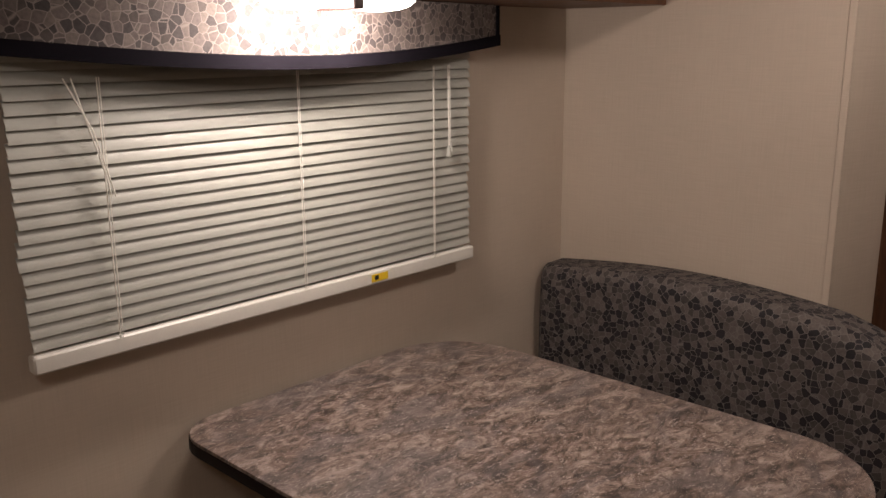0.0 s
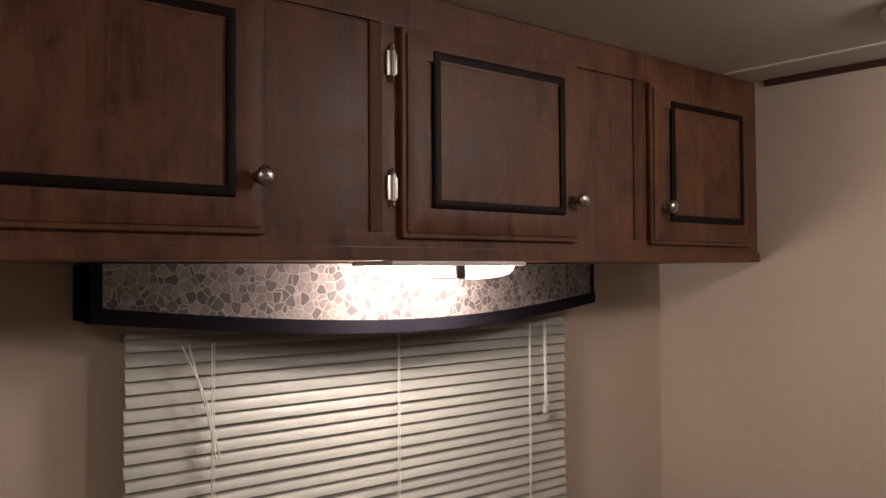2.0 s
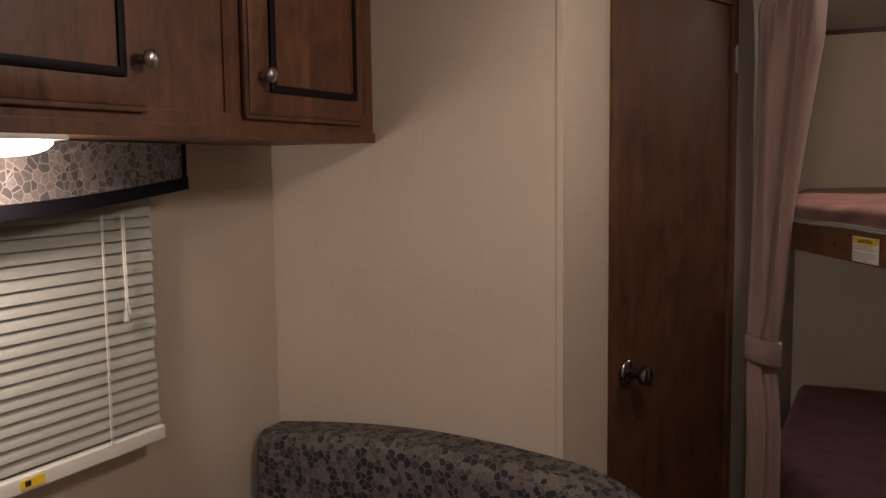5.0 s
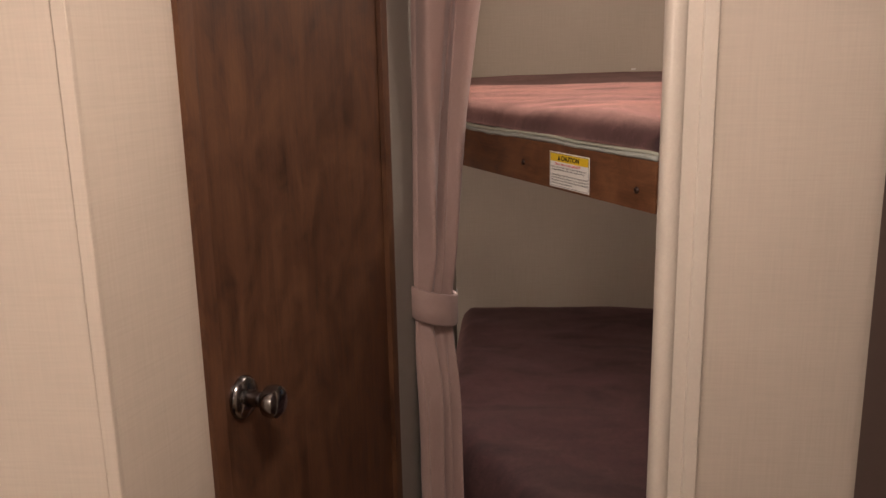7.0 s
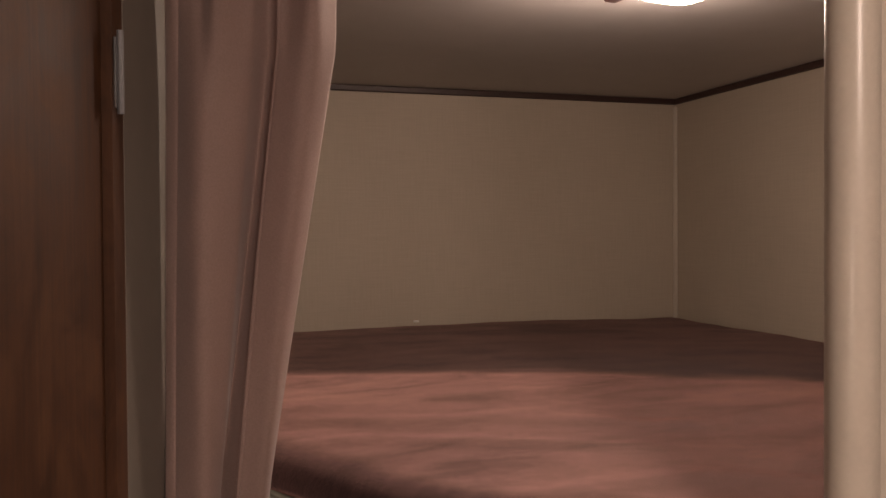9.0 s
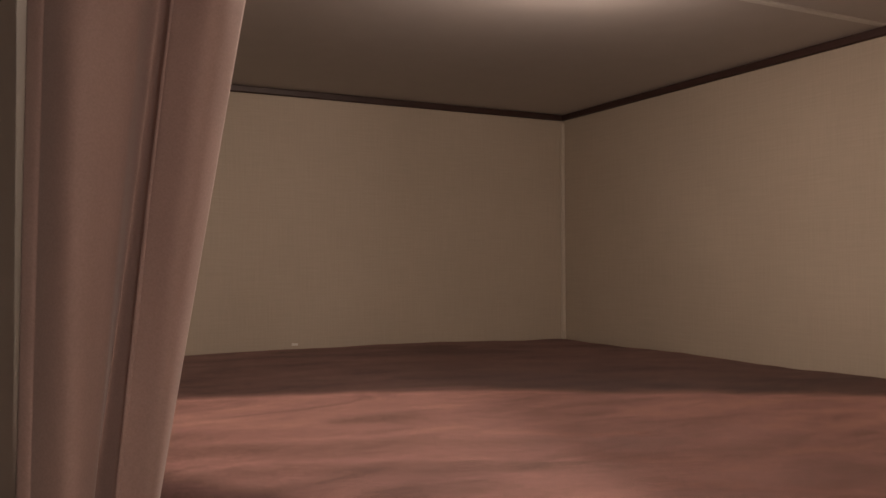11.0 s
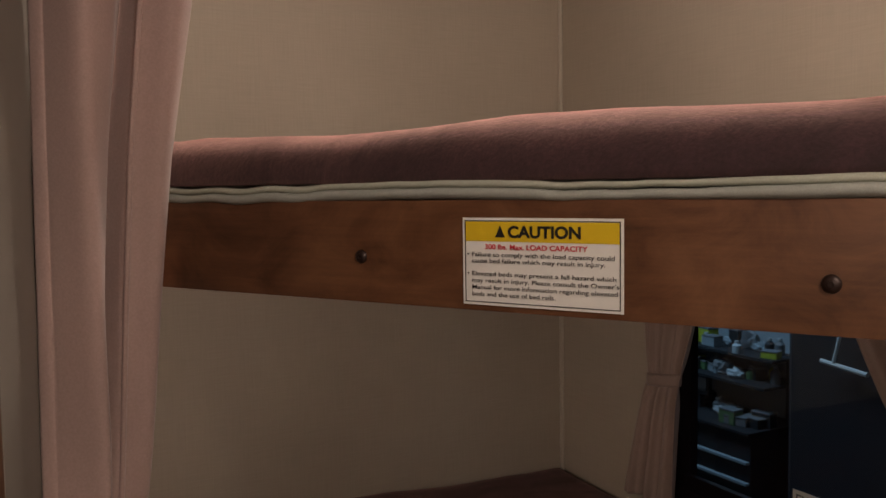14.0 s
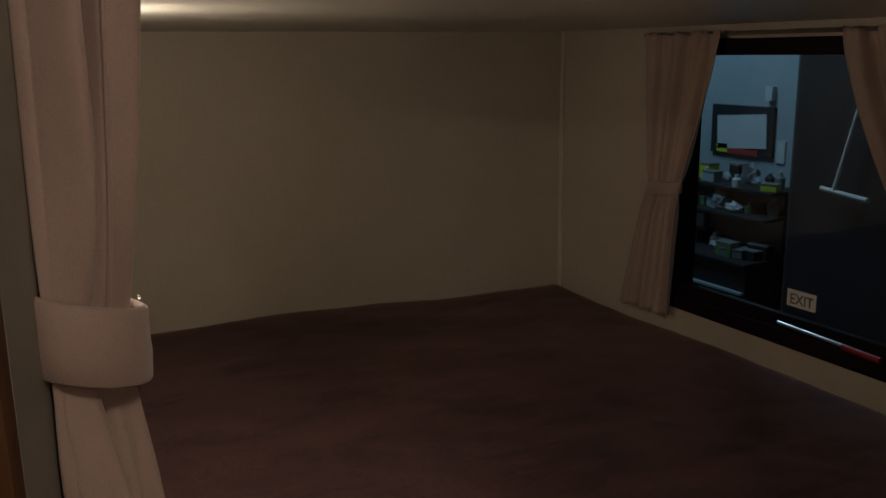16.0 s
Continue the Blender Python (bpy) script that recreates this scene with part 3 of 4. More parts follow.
part("centre_plate", lathe([(0.070, -0.003), (0.066, -0.007), (0.030, -0.009), (0.002, -0.009)], MV, 36), HUB, vent, "grey centre plate", True)

# ---- dinette table and seat ----


def rounded_outline(corners):
    """Plan outline with one radius per corner: (x, y, r)."""
    out = []
    n = len(corners)
    for i, (x, y, r) in enumerate(corners):
        p, a, b = Vector((x, y)), Vector(corners[i - 1][:2]), Vector(corners[(i + 1) % n][:2])
        u, v = (a - p).normalized(), (b - p).normalized()
        c = p + (u + v) * r
        s, e = p + u * r, p + v * r
        a0, a1 = math.atan2(*(s - c).yx), math.atan2(*(e - c).yx)
        while a1 - a0 > math.pi:
            a1 -= 2 * math.pi
        while a1 - a0 < -math.pi:
            a1 += 2 * math.pi
        k = max(3, int(r / 0.012))
        out += [(c.x + r * math.cos(a0 + (a1 - a0) * j / k), c.y + r * math.sin(a0 + (a1 - a0) * j / k)) for j in range(k + 1)]
    return out


TABLE = [(-1.204, -0.012, 0.085), (-1.204, -1.03, 0.18), (-0.462, -1.03, 0.18), (-0.462, -0.012, 0.18)]
table = thing("dinette_table", (-0.83, -0.5, 0.0), "dinette table with a brown and grey stone-look laminate top", "table")
part("tabletop", prism(rounded_outline(TABLE), 0.745, 0.770, 0.003, 2), LAMINATE, table, "", True)
part("table_edge", prism(rounded_outline([(x + (0.002 if x > -0.8 else -0.002), y + (0.002 if y > -0.5 else -0.002), r) for x, y, r in TABLE]), 0.742, 0.764, 0.004, 2), BLACK, table, "dark rounded edge band", True)
part("pedestal", lathe([(0.14, 0.0), (0.135, 0.012), (0.04, 0.02), (0.032, 0.03), (0.032, 0.71), (0.09, 0.73), (0.09, 0.742)], Matrix.Translation((-0.83, -0.60, 0)), 24), NICKEL, table, "metal pedestal leg", True)

seat = thing("dinette_bench", (-0.30, -0.48, 0.0), "dinette bench with a pebble-print back cushion and dark seat", "bench")
part("base", box(-0.52, -0.93, 0.0, -0.002, -0.004, 0.36, 0.004), CAB, seat)
part("seat_cushion", box(-0.555, -0.955, 0.362, -0.10, -0.008, 0.475, 0.03, 4), SEATCLOTH, seat, "dark cloth seat cushion", True)


def back_cushion():
    bm = bmesh.new()
    n, k = 40, 18
    rings = []
    for i in range(n + 1):
        u = i / n
        y = -0.012 - 0.915 * u
        top = 0.866 + 0.030 * math.sin(math.pi * min(1, u * 1.15)) - 0.075 * max(0, (u - 0.80) / 0.2) ** 2.2
        e = min(1, min(u * 2.2, 1 - u) / 0.045)
        puff = math.sqrt(max(0.0, 1 - (1 - e) ** 2))
        t = 0.098 + 0.020 * puff
        ring = []
        for j in range(k):
            a = j / (k - 1)
            if a < 0.55:
                z = 0.478 + (top - 0.035 - 0.478) * a / 0.55
                x = -0.004 - t - 0.006 * math.sin(math.pi * a / 0.55)
            elif a < 0.85:
                q = (a - 0.55) / 0.30 * math.pi / 2
                z = top - 0.035 + 0.035 * math.sin(q)
                x = -0.004 - t + 0.035 * (1 - math.cos(q))
            else:
                z, x = top, -0.004 - (t - 0.035) * (1 - (a - 0.85) / 0.15)
            ring.append(bm.verts.new((x, y, z)))
        rings.append(ring)
    for a, b in zip(rings, rings[1:]):
        for j in range(k - 1):
            bm.faces.new((a[j], a[j + 1], b[j + 1], b[j]))
        bm.faces.new((a[k - 1], a[0], b[0], b[k - 1]))
    bm.faces.new(rings[0])
    bm.faces.new(rings[-1][::-1])
    return bm


part("back_cushion", back_cushion(), PEBBLE_SEAT, seat, "back cushion in dark grey pebble-print fabric", True)

# ---- bathroom door ----
door = thing("door_1", (0.35, -0.86, 0.0), "closed dark brown wooden bathroom door with a round knob", "door", "", "structure")
part("leaf", turned(box(DL + 0.024, 0.004, 0.012, DR - 0.022, 0.030, 1.874, 0.002), M_DOOR), DOORWOOD, door)
part("door_frame", turned(join(box(DL - 0.004, -0.008, 0, DL + 0.026, 0.036, 1.902, 0.003), box(DR - 0.022, -0.005, 0, DR + 0.004, 0.036, 1.902, 0.003), box(DL + 0.026, -0.008, 1.874, DR - 0.022, 0.036, 1.902, 0.003)), M_DOOR), DOORWOOD, door, "dark brown door frame", True)
KN = M_DOOR @ Matrix.Translation((0.250, 0.004, 1.010)) @ Matrix.Rotation(radians(90), 4, "X")
part("knob", lathe([(0.031, 0.0), (0.031, 0.004), (0.027, 0.009), (0.013, 0.012), (0.0105, 0.030), (0.014, 0.036), (0.0215, 0.041), (0.0235, 0.050), (0.022, 0.058), (0.017, 0.062), (0.003, 0.063)], KN, 28), CHROME, door, "polished metal door knob", True)
for hz in (0.30, 1.74):
    part("hinge", turned(join(box(DR - 0.026, -0.0095, hz - 0.030, DR - 0.018, -0.0075, hz + 0.030, 0.001, 1), tube([(DR - 0.022, -0.012, hz - 0.035), (DR - 0.022, -0.012, hz + 0.035)], 0.003)), M_DOOR), HUB, door, "dull grey metal hinge")

# thin grey layer over the wall, darker than the wallpaper around it
GREYSTRIP = plain("grey_strip", (0.215, 0.195, 0.170), 0.5, vary=0.07, scale=5, relief=0.04)
setting("door_side_strip", turned(box(DR + 0.006, -0.004, 0.0, LEN_DOOR, -0.0005, CE - 0.017, 0.001, 1), M_DOOR), GREYSTRIP, "smooth grey-beige strip between bathroom door and bunk curtain", "trim")

# ---- bunks ----
BF0, BF1 = Vector((0.392, -1.358)), Vector((1.046, -0.9835))
M_BUNK, LEN_BUNK = line_frame(BF0, BF1)


def bunk_front(x):
    return BF0.y + (x - BF0.x) * 0.573 if x < BF1.x else BF1.y - 0.006


def bunk_outline(inset=0.0):
    return [(0.3715, BF0.y - inset * 1.15 - 0.024), (1.046, BF1.y - inset - 0.006), (XR - 0.002, BF1.y - inset - 0.006), (XR - 0.002, YC + 0.002), (0.3715, YC + 0.002)]


def mattress(z0, rise, back_rise, amp, seed, r=0.035, front_in=0.006, nx=84, ny=72, front_r=0.058, tilt=0.0):
    """A soft pad with rounded, slightly wavy edges over the bunk's outline."""
    bm = bmesh.new()
    top = []
    x0, x1, y0 = 0.372, XR - 0.006, YC + 0.006
    for i in range(nx + 1):
        u = i / nx
        x = x0 + (x1 - x0) * u
        yf = bunk_front(x) - front_in
        col = []
        for j in range(ny + 1):
            v = j / ny
            v = v if v < 0.7 else 0.7 + 0.3 * (1 - max(0.0, 1 - (v - 0.7) / 0.3) ** 1.8)
            y = y0 + (yf - y0) * v
            df = (yf - y) * (0.868 if x < BF1.x else 1)
            d = min(df, x - x0 + 0.03, x1 - x, y - y0)
            e = min(1.0, max(0.0, d / r), max(0.0, df / front_r))
            h = math.sqrt(max(0.0, 1 - (1 - e) ** 2))
            n = noise.noise(Vector((x * 2.3 + seed, y * 2.3, 0.3))) + 0.45 * noise.noise(Vector((x * 6 + seed, y * 6, 4.1))) + 0.25 * noise.noise(Vector((x * 15, y * 15 + seed, 1.7)))
            b = min(1.0, max(0.0, df / 0.5))
            fold = 1 - abs(noise.noise(Vector((x * 7 + seed, y * 4.5 - x * 5, 6.2)))) * 2.6
            n += 0.55 * max(0.0, fold) ** 3 * min(1.0, max(0.0, (1.15 - x) / 0.35)) + 0.5 * min(1.0, max(0.0, (0.80 - x) / 0.35))
            z = z0 + (rise + (back_rise - rise) * b + tilt * (y - y0) / 1.3 + amp * n * (0.35 + 0.65 * e)) * (0.12 + 0.88 * h)
            wav = 0.004 * noise.noise(Vector((x * 9, seed, 0))) * (1 - e)
            col.append(bm.verts.new((x - 0.497 * wav, y + 0.868 * wav, z)))
        top.append(col)
    for a, b in zip(top, top[1:]):
        for j in range(ny):
            bm.faces.new((a[j], b[j], b[j + 1], a[j + 1]))
    edge = [c[0] for c in top] + top[-1][1:] + [c[-1] for c in top[-2::-1]] + top[0][-2:0:-1]
    foot = [bm.verts.new((v.co.x, v.co.y, z0)) for v in edge]
    for i in range(len(edge)):
        k = (i + 1) % len(edge)
        bm.faces.new((edge[i], edge[k], foot[k], foot[i]))
    bm.faces.new(foot)
    return bm


def wavy_bar(z_mid, height, out, thick, seed, n=70):
    """The mattress ticking that peeps out along the bunk's front."""
    bm = bmesh.new()
    rings = []
    for i in range(n + 1):
        x = -0.020 + (LEN_BUNK + 0.014) * i / n
        w = 0.0045 * noise.noise(Vector((x * 6, seed, 0.5))) + 0.0015 * noise.noise(Vector((x * 31, seed, 0.9)))
        h = height * (1 + 0.45 * noise.noise(Vector((x * 9, seed, 3.5)))) / 2
        o = out + 0.003 * noise.noise(Vector((x * 11, seed, 7.5)))
        ring = []
        for a in range(10):
            q = 2 * math.pi * a / 10
            ring.append(bm.verts.new((x, -o + thick * math.cos(q), z_mid + w + h * math.sin(q))))
        rings.append(ring)
    for a, b in zip(rings, rings[1:]):
        for k in range(10):
            bm.faces.new((a[k], a[(k + 1) % 10], b[(k + 1) % 10], b[k]))
    bm.faces.new(rings[0][::-1])
    bm.faces.new(rings[-1])
    return turned(bm, M_BUNK)


def bolt(parent, s, z, k=1.0):
    m = M_BUNK @ Matrix.Translation((s, 0.0, z)) @ Matrix.Rotation(radians(-90), 4, "X") @ Matrix.Scale(k, 4)
    part("bolt", lathe([(0.0082, 0.0), (0.0078, 0.0018), (0.0055, 0.0036), (0.0025, 0.0042), (0.0022, 0.0028)], m, 16), BRONZE, parent, "small bronze bolt head", True)


upper = thing("upper_bunk", (1.2, -1.6, 1.234), "upper bunk platform with a brown wooden front rail", "bunk bed")
part("platform", prism(bunk_outline(0.020), 1.234, 1.2405), PANEL, upper, "pale underside panel")
part("front_rail", turned(box(-0.022, -0.018, 1.238, LEN_BUNK, 0.0, 1.3135, 0.0025), M_BUNK), BOARD, upper, "brown wood-grain front rail", True)
part("platform_core", prism(bunk_outline(0.02), 1.241, 1.300), PANEL, upper)
bolt(upper, 0.020, 1.267, 0.66)
bolt(upper, 0.341, 1.272, 0.62)
um = thing("upper_mattress", (1.2, -1.6, 1.301), "thin mattress with a plum-brown plush cover on the upper bunk", "mattress")
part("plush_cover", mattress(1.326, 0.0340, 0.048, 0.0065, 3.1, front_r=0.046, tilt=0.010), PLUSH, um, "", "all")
part("ticking", wavy_bar(1.3172, 0.0082, 0.005, 0.007, 2.0), TICK, um, "grey-green mattress ticking edge", "all")
part("piping", wavy_bar(1.3236, 0.0056, 0.007, 0.006, 2.0), PIPING, um, "pale green piping along the ticking", "all")
part("pad", prism(bunk_outline(0.02), 1.302, 1.326), TICK, um)

lower = thing("lower_bunk", (1.2, -1.6, 0.0), "lower bunk base with a brown wooden front", "bunk bed")
part("front_panel", turned(box(-0.022, -0.018, 0.0, LEN_BUNK, 0.0, 0.47, 0.0025), M_BUNK), BOARD, lower)
part("platform", prism(bunk_outline(0.012), 0.42, 0.45), PANEL, lower)
lm = thing("lower_mattress", (1.2, -1.6, 0.452), "dark plum plush mattress on the lower bunk", "mattress")
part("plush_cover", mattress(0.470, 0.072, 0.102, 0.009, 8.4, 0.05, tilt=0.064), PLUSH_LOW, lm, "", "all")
part("pad", prism(bunk_outline(0.030), 0.452, 0.4695), TICK, lm, "grey-green mattress core")

# assumed fixture for the added lower bunk bulb, kept out of sight
unseen_lamp = thing("unseen_bunk_lamp", (1.095, -0.99, 1.20), "small lit lamp assumed on the lower bunk's inner wall, hidden by the curtain", "lamp")
part("wall_plate", box(1.075, -0.994, 1.180, 1.115, RET[1] - 0.001, 1.220, 0.002), WHITE, unseen_lamp)
part("arm", tube([(1.095, -0.994, 1.200), (1.095, -0.998, 1.201), (1.095, -1.004, 1.200)], 0.004), NICKEL, unseen_lamp)
part("lens", lathe([(0.007, -0.008), (0.009, -0.002), (0.008, 0.004), (0.005, 0.008), (0.001, 0.009)], Matrix.Translation((1.095, -1.012, 1.200)), 18), LENS_LIT, unseen_lamp, "lit frosted lens", "all").visible_shadow = False

clip = thing("wall_clip", (XR - 0.002, -1.563, 1.383), "tiny white clip on the wall above the mattress", "clip")
part("clip_body", box(XR - 0.005, -1.570, 1.383, XR - 0.0005, -1.556, 1.388, 0.0012, 2), WHITE, clip)

# warning label on the rail
lab = thing("caution_label", (0.565, -1.26, 1.243), "white and yellow caution label on the upper bunk's rail", "label")
LS = (Vector((0.611, -1.233)) - BF0).length - 0.0573 * 2
LW, LZ0, LZ1 = 0.1150, 1.2425, 1.3015


def on_rail(bm, out):
    return turned(bm, M_BUNK @ Matrix.Translation((LS + LW, 0.0004 + out, 0)) @ Matrix.Diagonal((-1, 1, 1, 1)))


def text_part(name, words, x, z, size, material, parent, place, width=None, label="", bold=0.0):
    """Raised lettering; its local x runs to the reader's right and z up."""
    cu = bpy.data.curves.new(name, "FONT")
    cu.body, cu.size, cu.offset, cu.extrude = words, size, bold, 0.0
    tmp = bpy.data.objects.new(name, cu)
    scene.collection.objects.link(tmp)
    dg = bpy.context.evaluated_depsgraph_get()
    me = bpy.data.meshes.new_from_object(tmp.evaluated_get(dg))
    bpy.data.objects.remove(tmp)
    bpy.data.curves.remove(cu)
    bm = bmesh.new()
    bm.from_mesh(me)
    bpy.data.meshes.remove(me)
    wide = max(v.co.x for v in bm.verts) - min(v.co.x for v in bm.verts)
    k = width / wide if width else 1.0
    bmesh.ops.transform(bm, matrix=Matrix(((k, 0, 0, x), (0, 0, 0, 0), (0, 1, 0, z), (0, 0, 0, 1))), verts=bm.verts)
    return part(name, place(bm), material, parent, label)


H = LZ1 - LZ0
part("label_sheet", on_rail(box(0, 0, LZ0, LW, 0.0006, LZ1), 0), PAPER, lab)
part("label_border", on_rail(join(frame_box(0.0018, LZ0 + 0.0018, LW - 0.0018, LZ1 - 0.0018, 0.0006, 0.0006, 0.0009)), 0), INK, lab)
part("yellow_band", on_rail(box(0.0026, 0.0006, LZ1 - 0.0158, LW - 0.0026, 0.0009, LZ1 - 0.0026), 0), YELLOW, lab, "yellow band")


def lettering(bm):
    return on_rail(bm, 0.0013)


text_part("heading", "CAUTION", 0.0350, LZ1 - 0.0128, 0.0105, INK, lab, lettering, 0.052, "black heading", 0.0004)
tri = bmesh.new()
tri.faces.new([tri.verts.new(c) for c in ((0.0255, 0, LZ1 - 0.0130), (0.0330, 0, LZ1 - 0.0130), (0.02925, 0, LZ1 - 0.0050))])
part("warning_triangle", lettering(tri), INK, lab)
text_part("red_line", "300 lbs. Max. LOAD CAPACITY", 0.0175, LZ1 - 0.0210, 0.0048, REDINK, lab, lettering, 0.074, "red line", 0.0001)
for down, bullet, words, wd in ((0.0260, True, "Failure to comply with the load capacity could", 0.102), (0.0303, False, "cause bed failure which may result in injury.", 0.096),
                               (0.0390, True, "Elevated beds may present a fall hazard which", 0.103), (0.0436, False, "may result in injury. Please consult the Owner's", 0.105),
                               (0.0482, False, "Manual for more information regarding elevated", 0.104), (0.0528, False, "beds and the use of bed rails.", 0.062)):
    if bullet:
        text_part("bullet", "\u2022", 0.0038, LZ1 - down, 0.0042, INK, lab, lettering, None, "", 0.0001)
    text_part("text_line", words, 0.0072, LZ1 - down, 0.0041, INK, lab, lettering, wd, "", 0.00004)

# ---- bunk privacy curtain ----


def along(rows, z):
    """Plan point at a height, between the rows (z, x, y) of a hanging edge."""
    for (za, xa, ya), (zb, xb, yb) in zip(rows, rows[1:]):
        if za >= z >= zb:
            w = (za - z) / (za - zb)
            return Vector((xa + (xb - xa) * w, ya + (yb - ya) * w, 0))
    return Vector((*rows[-1][1:], 0))


FREE_EDGE = [(1.96, 0.792, -1.149), (1.79, 0.792, -1.145), (1.60, 0.814, -1.117), (1.35, 0.843, -1.080), (0.98, 0.879, -1.043), (0.93, 0.884, -1.039), (0.72, 0.872, -1.048), (0.30, 0.864, -1.056)]
WALL_EDGE = [(1.96, 0.806, -1.020), (1.88, 0.814, -0.983), (1.40, 0.818, -0.980), (1.22, 0.816, -0.978), (0.98, 0.802, -0.975), (0.93, 0.804, -0.976), (0.30, 0.800, -0.975)]


def curtain_out(u, z):
    """How far the cloth bellies into the room: one broad roll, a deep crease, and the hemmed edge."""
    tie = math.exp(-((z - 0.955) / 0.09) ** 2)
    k = u + 0.16 * math.sin(z * 2.3 + 0.6) * (1 - u) * u
    if k < 0.07:
        f = -0.008 + 0.012 * math.sin(math.pi * k / 0.14)
    elif k < 0.47:
        f = 0.004 + 0.028 * math.sin(math.pi * (k - 0.07) / 0.40) ** 0.75
    elif k < 0.63:
        f = 0.004 - 0.028 * math.sin(math.pi * (k - 0.47) / 0.16)
    else:
        f = 0.004 + 0.013 * math.sin(math.pi * min(1.0, (k - 0.63) / 0.37)) ** 0.7
    f += 0.003 * math.sin(2 * math.pi * 3.1 * u + z * 2.2) + 0.004 * noise.noise(Vector((u * 3, z * 2.4, 2.2)))
    if z > 1.72:
        w = min(1.0, (z - 1.72) / 0.16)
        f += w * w * (0.016 * math.sin(2 * math.pi * 3.6 * u + 0.9) - 0.026 * math.exp(-((u - 0.24) / 0.05) ** 2))
    if z < 0.89:
        f += min(1.0, (0.89 - z) / 0.15) * 0.012 * math.sin(2 * math.pi * 3.4 * u + 0.7)
    return f * (1 - 0.7 * tie)


def curtain_point(u, z, lift=0.0):
    a, b = along(WALL_EDGE, z), along(FREE_EDGE, z)
    d = (b - a).normalized()
    out = Vector((d.y, -d.x, 0)) * (curtain_out(u, z) + lift)
    p = a + (b - a) * u + out
    return (p.x, p.y, z)


def curtain_sheet(z_top, z_bot, nz=80, nu=110):
    bm = bmesh.new()
    rows = []
    for i in range(nz + 1):
        z = z_top + (z_bot - z_top) * i / nz
        rows.append([bm.verts.new(curtain_point(j / nu, z)) for j in range(nu + 1)])
    for a, b in zip(rows, rows[1:]):
        for j in range(nu):
            bm.faces.new((a[j], a[j + 1], b[j + 1], b[j]))
    return bm


curtain = thing("bunk_curtain", (0.83, -1.07, 0.30), "rose-beige privacy curtain drawn aside and tied beside the bunks", "curtain")
sheet = part("curtain_cloth", curtain_sheet(1.950, 0.30), CURTAIN, curtain, "", "all")
part("hem_seam", tube([curtain_point(0.66, 1.94 - 0.02 * i, 0.002) for i in range(50)], 0.0024, 8), CURTAIN, curtain, "raised stitched hem", "all")
sol = sheet.modifiers.new("thickness", "SOLIDIFY")
sol.thickness, sol.offset = 0.003, 0.0


def tie_band(z_mid):
    bm = bmesh.new()
    n = 36
    rings = []
    ca = Vector((0.842, -1.009, 0))
    d, nn = Vector((0.77, -0.64, 0)), Vector((-0.64, -0.77, 0))
    for i in range(n):
        a = 2 * math.pi * i / n
        p = ca + d * (0.055 * math.cos(a)) + nn * (0.036 * math.sin(a))
        o = (d * math.cos(a) / 0.055 + nn * math.sin(a) / 0.036).normalized()
        sag = -0.007 * math.sin(a) - 0.015 * math.cos(a)
        ring = []
        for dz, k in ((-0.034, 0.0), (-0.031, 0.003), (-0.006, 0.0045), (0.008, 0.0035), (0.031, 0.004), (0.034, 0.0), (0.028, -0.003), (-0.028, -0.003)):
            ring.append(bm.verts.new(p + o * k + Vector((0, 0, z_mid + dz + sag))))
        rings.append(ring)
    for i in range(n):
        a, b = rings[i], rings[(i + 1) % n]
        for k in range(8):
            bm.faces.new((a[k], a[(k + 1) % 8], b[(k + 1) % 8], b[k]))
    return bm


part("tie_band", tie_band(0.960), CURTAIN, curtain, "folded cloth tie-back", "all")
snap = lathe([(0.004, 0.0), (0.0042, 0.002), (0.002, 0.003)], Matrix.Translation((0.882, -1.053, 0.976)) @ Matrix.Rotation(radians(70), 4, "Y") @ Matrix.Rotation(radians(90), 4, "X"), 12)
part("snap_stud", snap, NICKEL, curtain, "tiny metal snap stud")
setting("curtain_track", turned(box(0.24, 0.008, CE - 0.016, LEN_BUNK - 0.02, 0.032, CE - 0.001, 0.002), M_BUNK), WHITE, "white curtain track on the ceiling", "trim")

# ---- exit window with curtains ----
WX0, WX1, WZ0, WZ1 = 0.90, 1.575, 0.612, 1.205
w2 = tagged(part("window_2", frame_box(WX0, WZ0, WX1, WZ1, 0.032, YC - 0.048, YC + 0.006, 0.003), BLACK), "black-framed exit window in the lower bunk's side wall", "window", "", "structure")
part("pane", box(WX0 + 0.03, YC - 0.026, WZ0 + 0.03, WX1 - 0.03, YC - 0.022, WZ1 - 0.03), GLASS, w2, "dark window glass").visible_shadow = False
part("sash_rail", box(WX0 + 0.03, YC - 0.020, WZ0 + 0.030, WX1 - 0.03, YC - 0.004, WZ0 + 0.060, 0.002), BLACK, w2)
part("release_handle", tube([(1.255, YC + 0.004, WZ0 + 0.044), (1.15, YC + 0.008, WZ0 + 0.042), (1.08, YC + 0.008, WZ0 + 0.040)], 0.004), NICKEL, w2, "grey release bar")
part("handle_grip", tube([(1.10, YC + 0.012, WZ0 + 0.041), (1.02, YC + 0.014, WZ0 + 0.039)], 0.006), RED_GRIP, w2, "red release grip")
sign = part("exit_sticker", box(1.190, YC - 0.0212, 0.688, 1.258, YC - 0.0206, 0.722), PAPER, w2, "white exit sticker")


def on_glass(bm):
    return turned(bm, Matrix.Translation((1.258, YC - 0.0198, 0)) @ Matrix.Diagonal((-1, 1, 1, 1)))


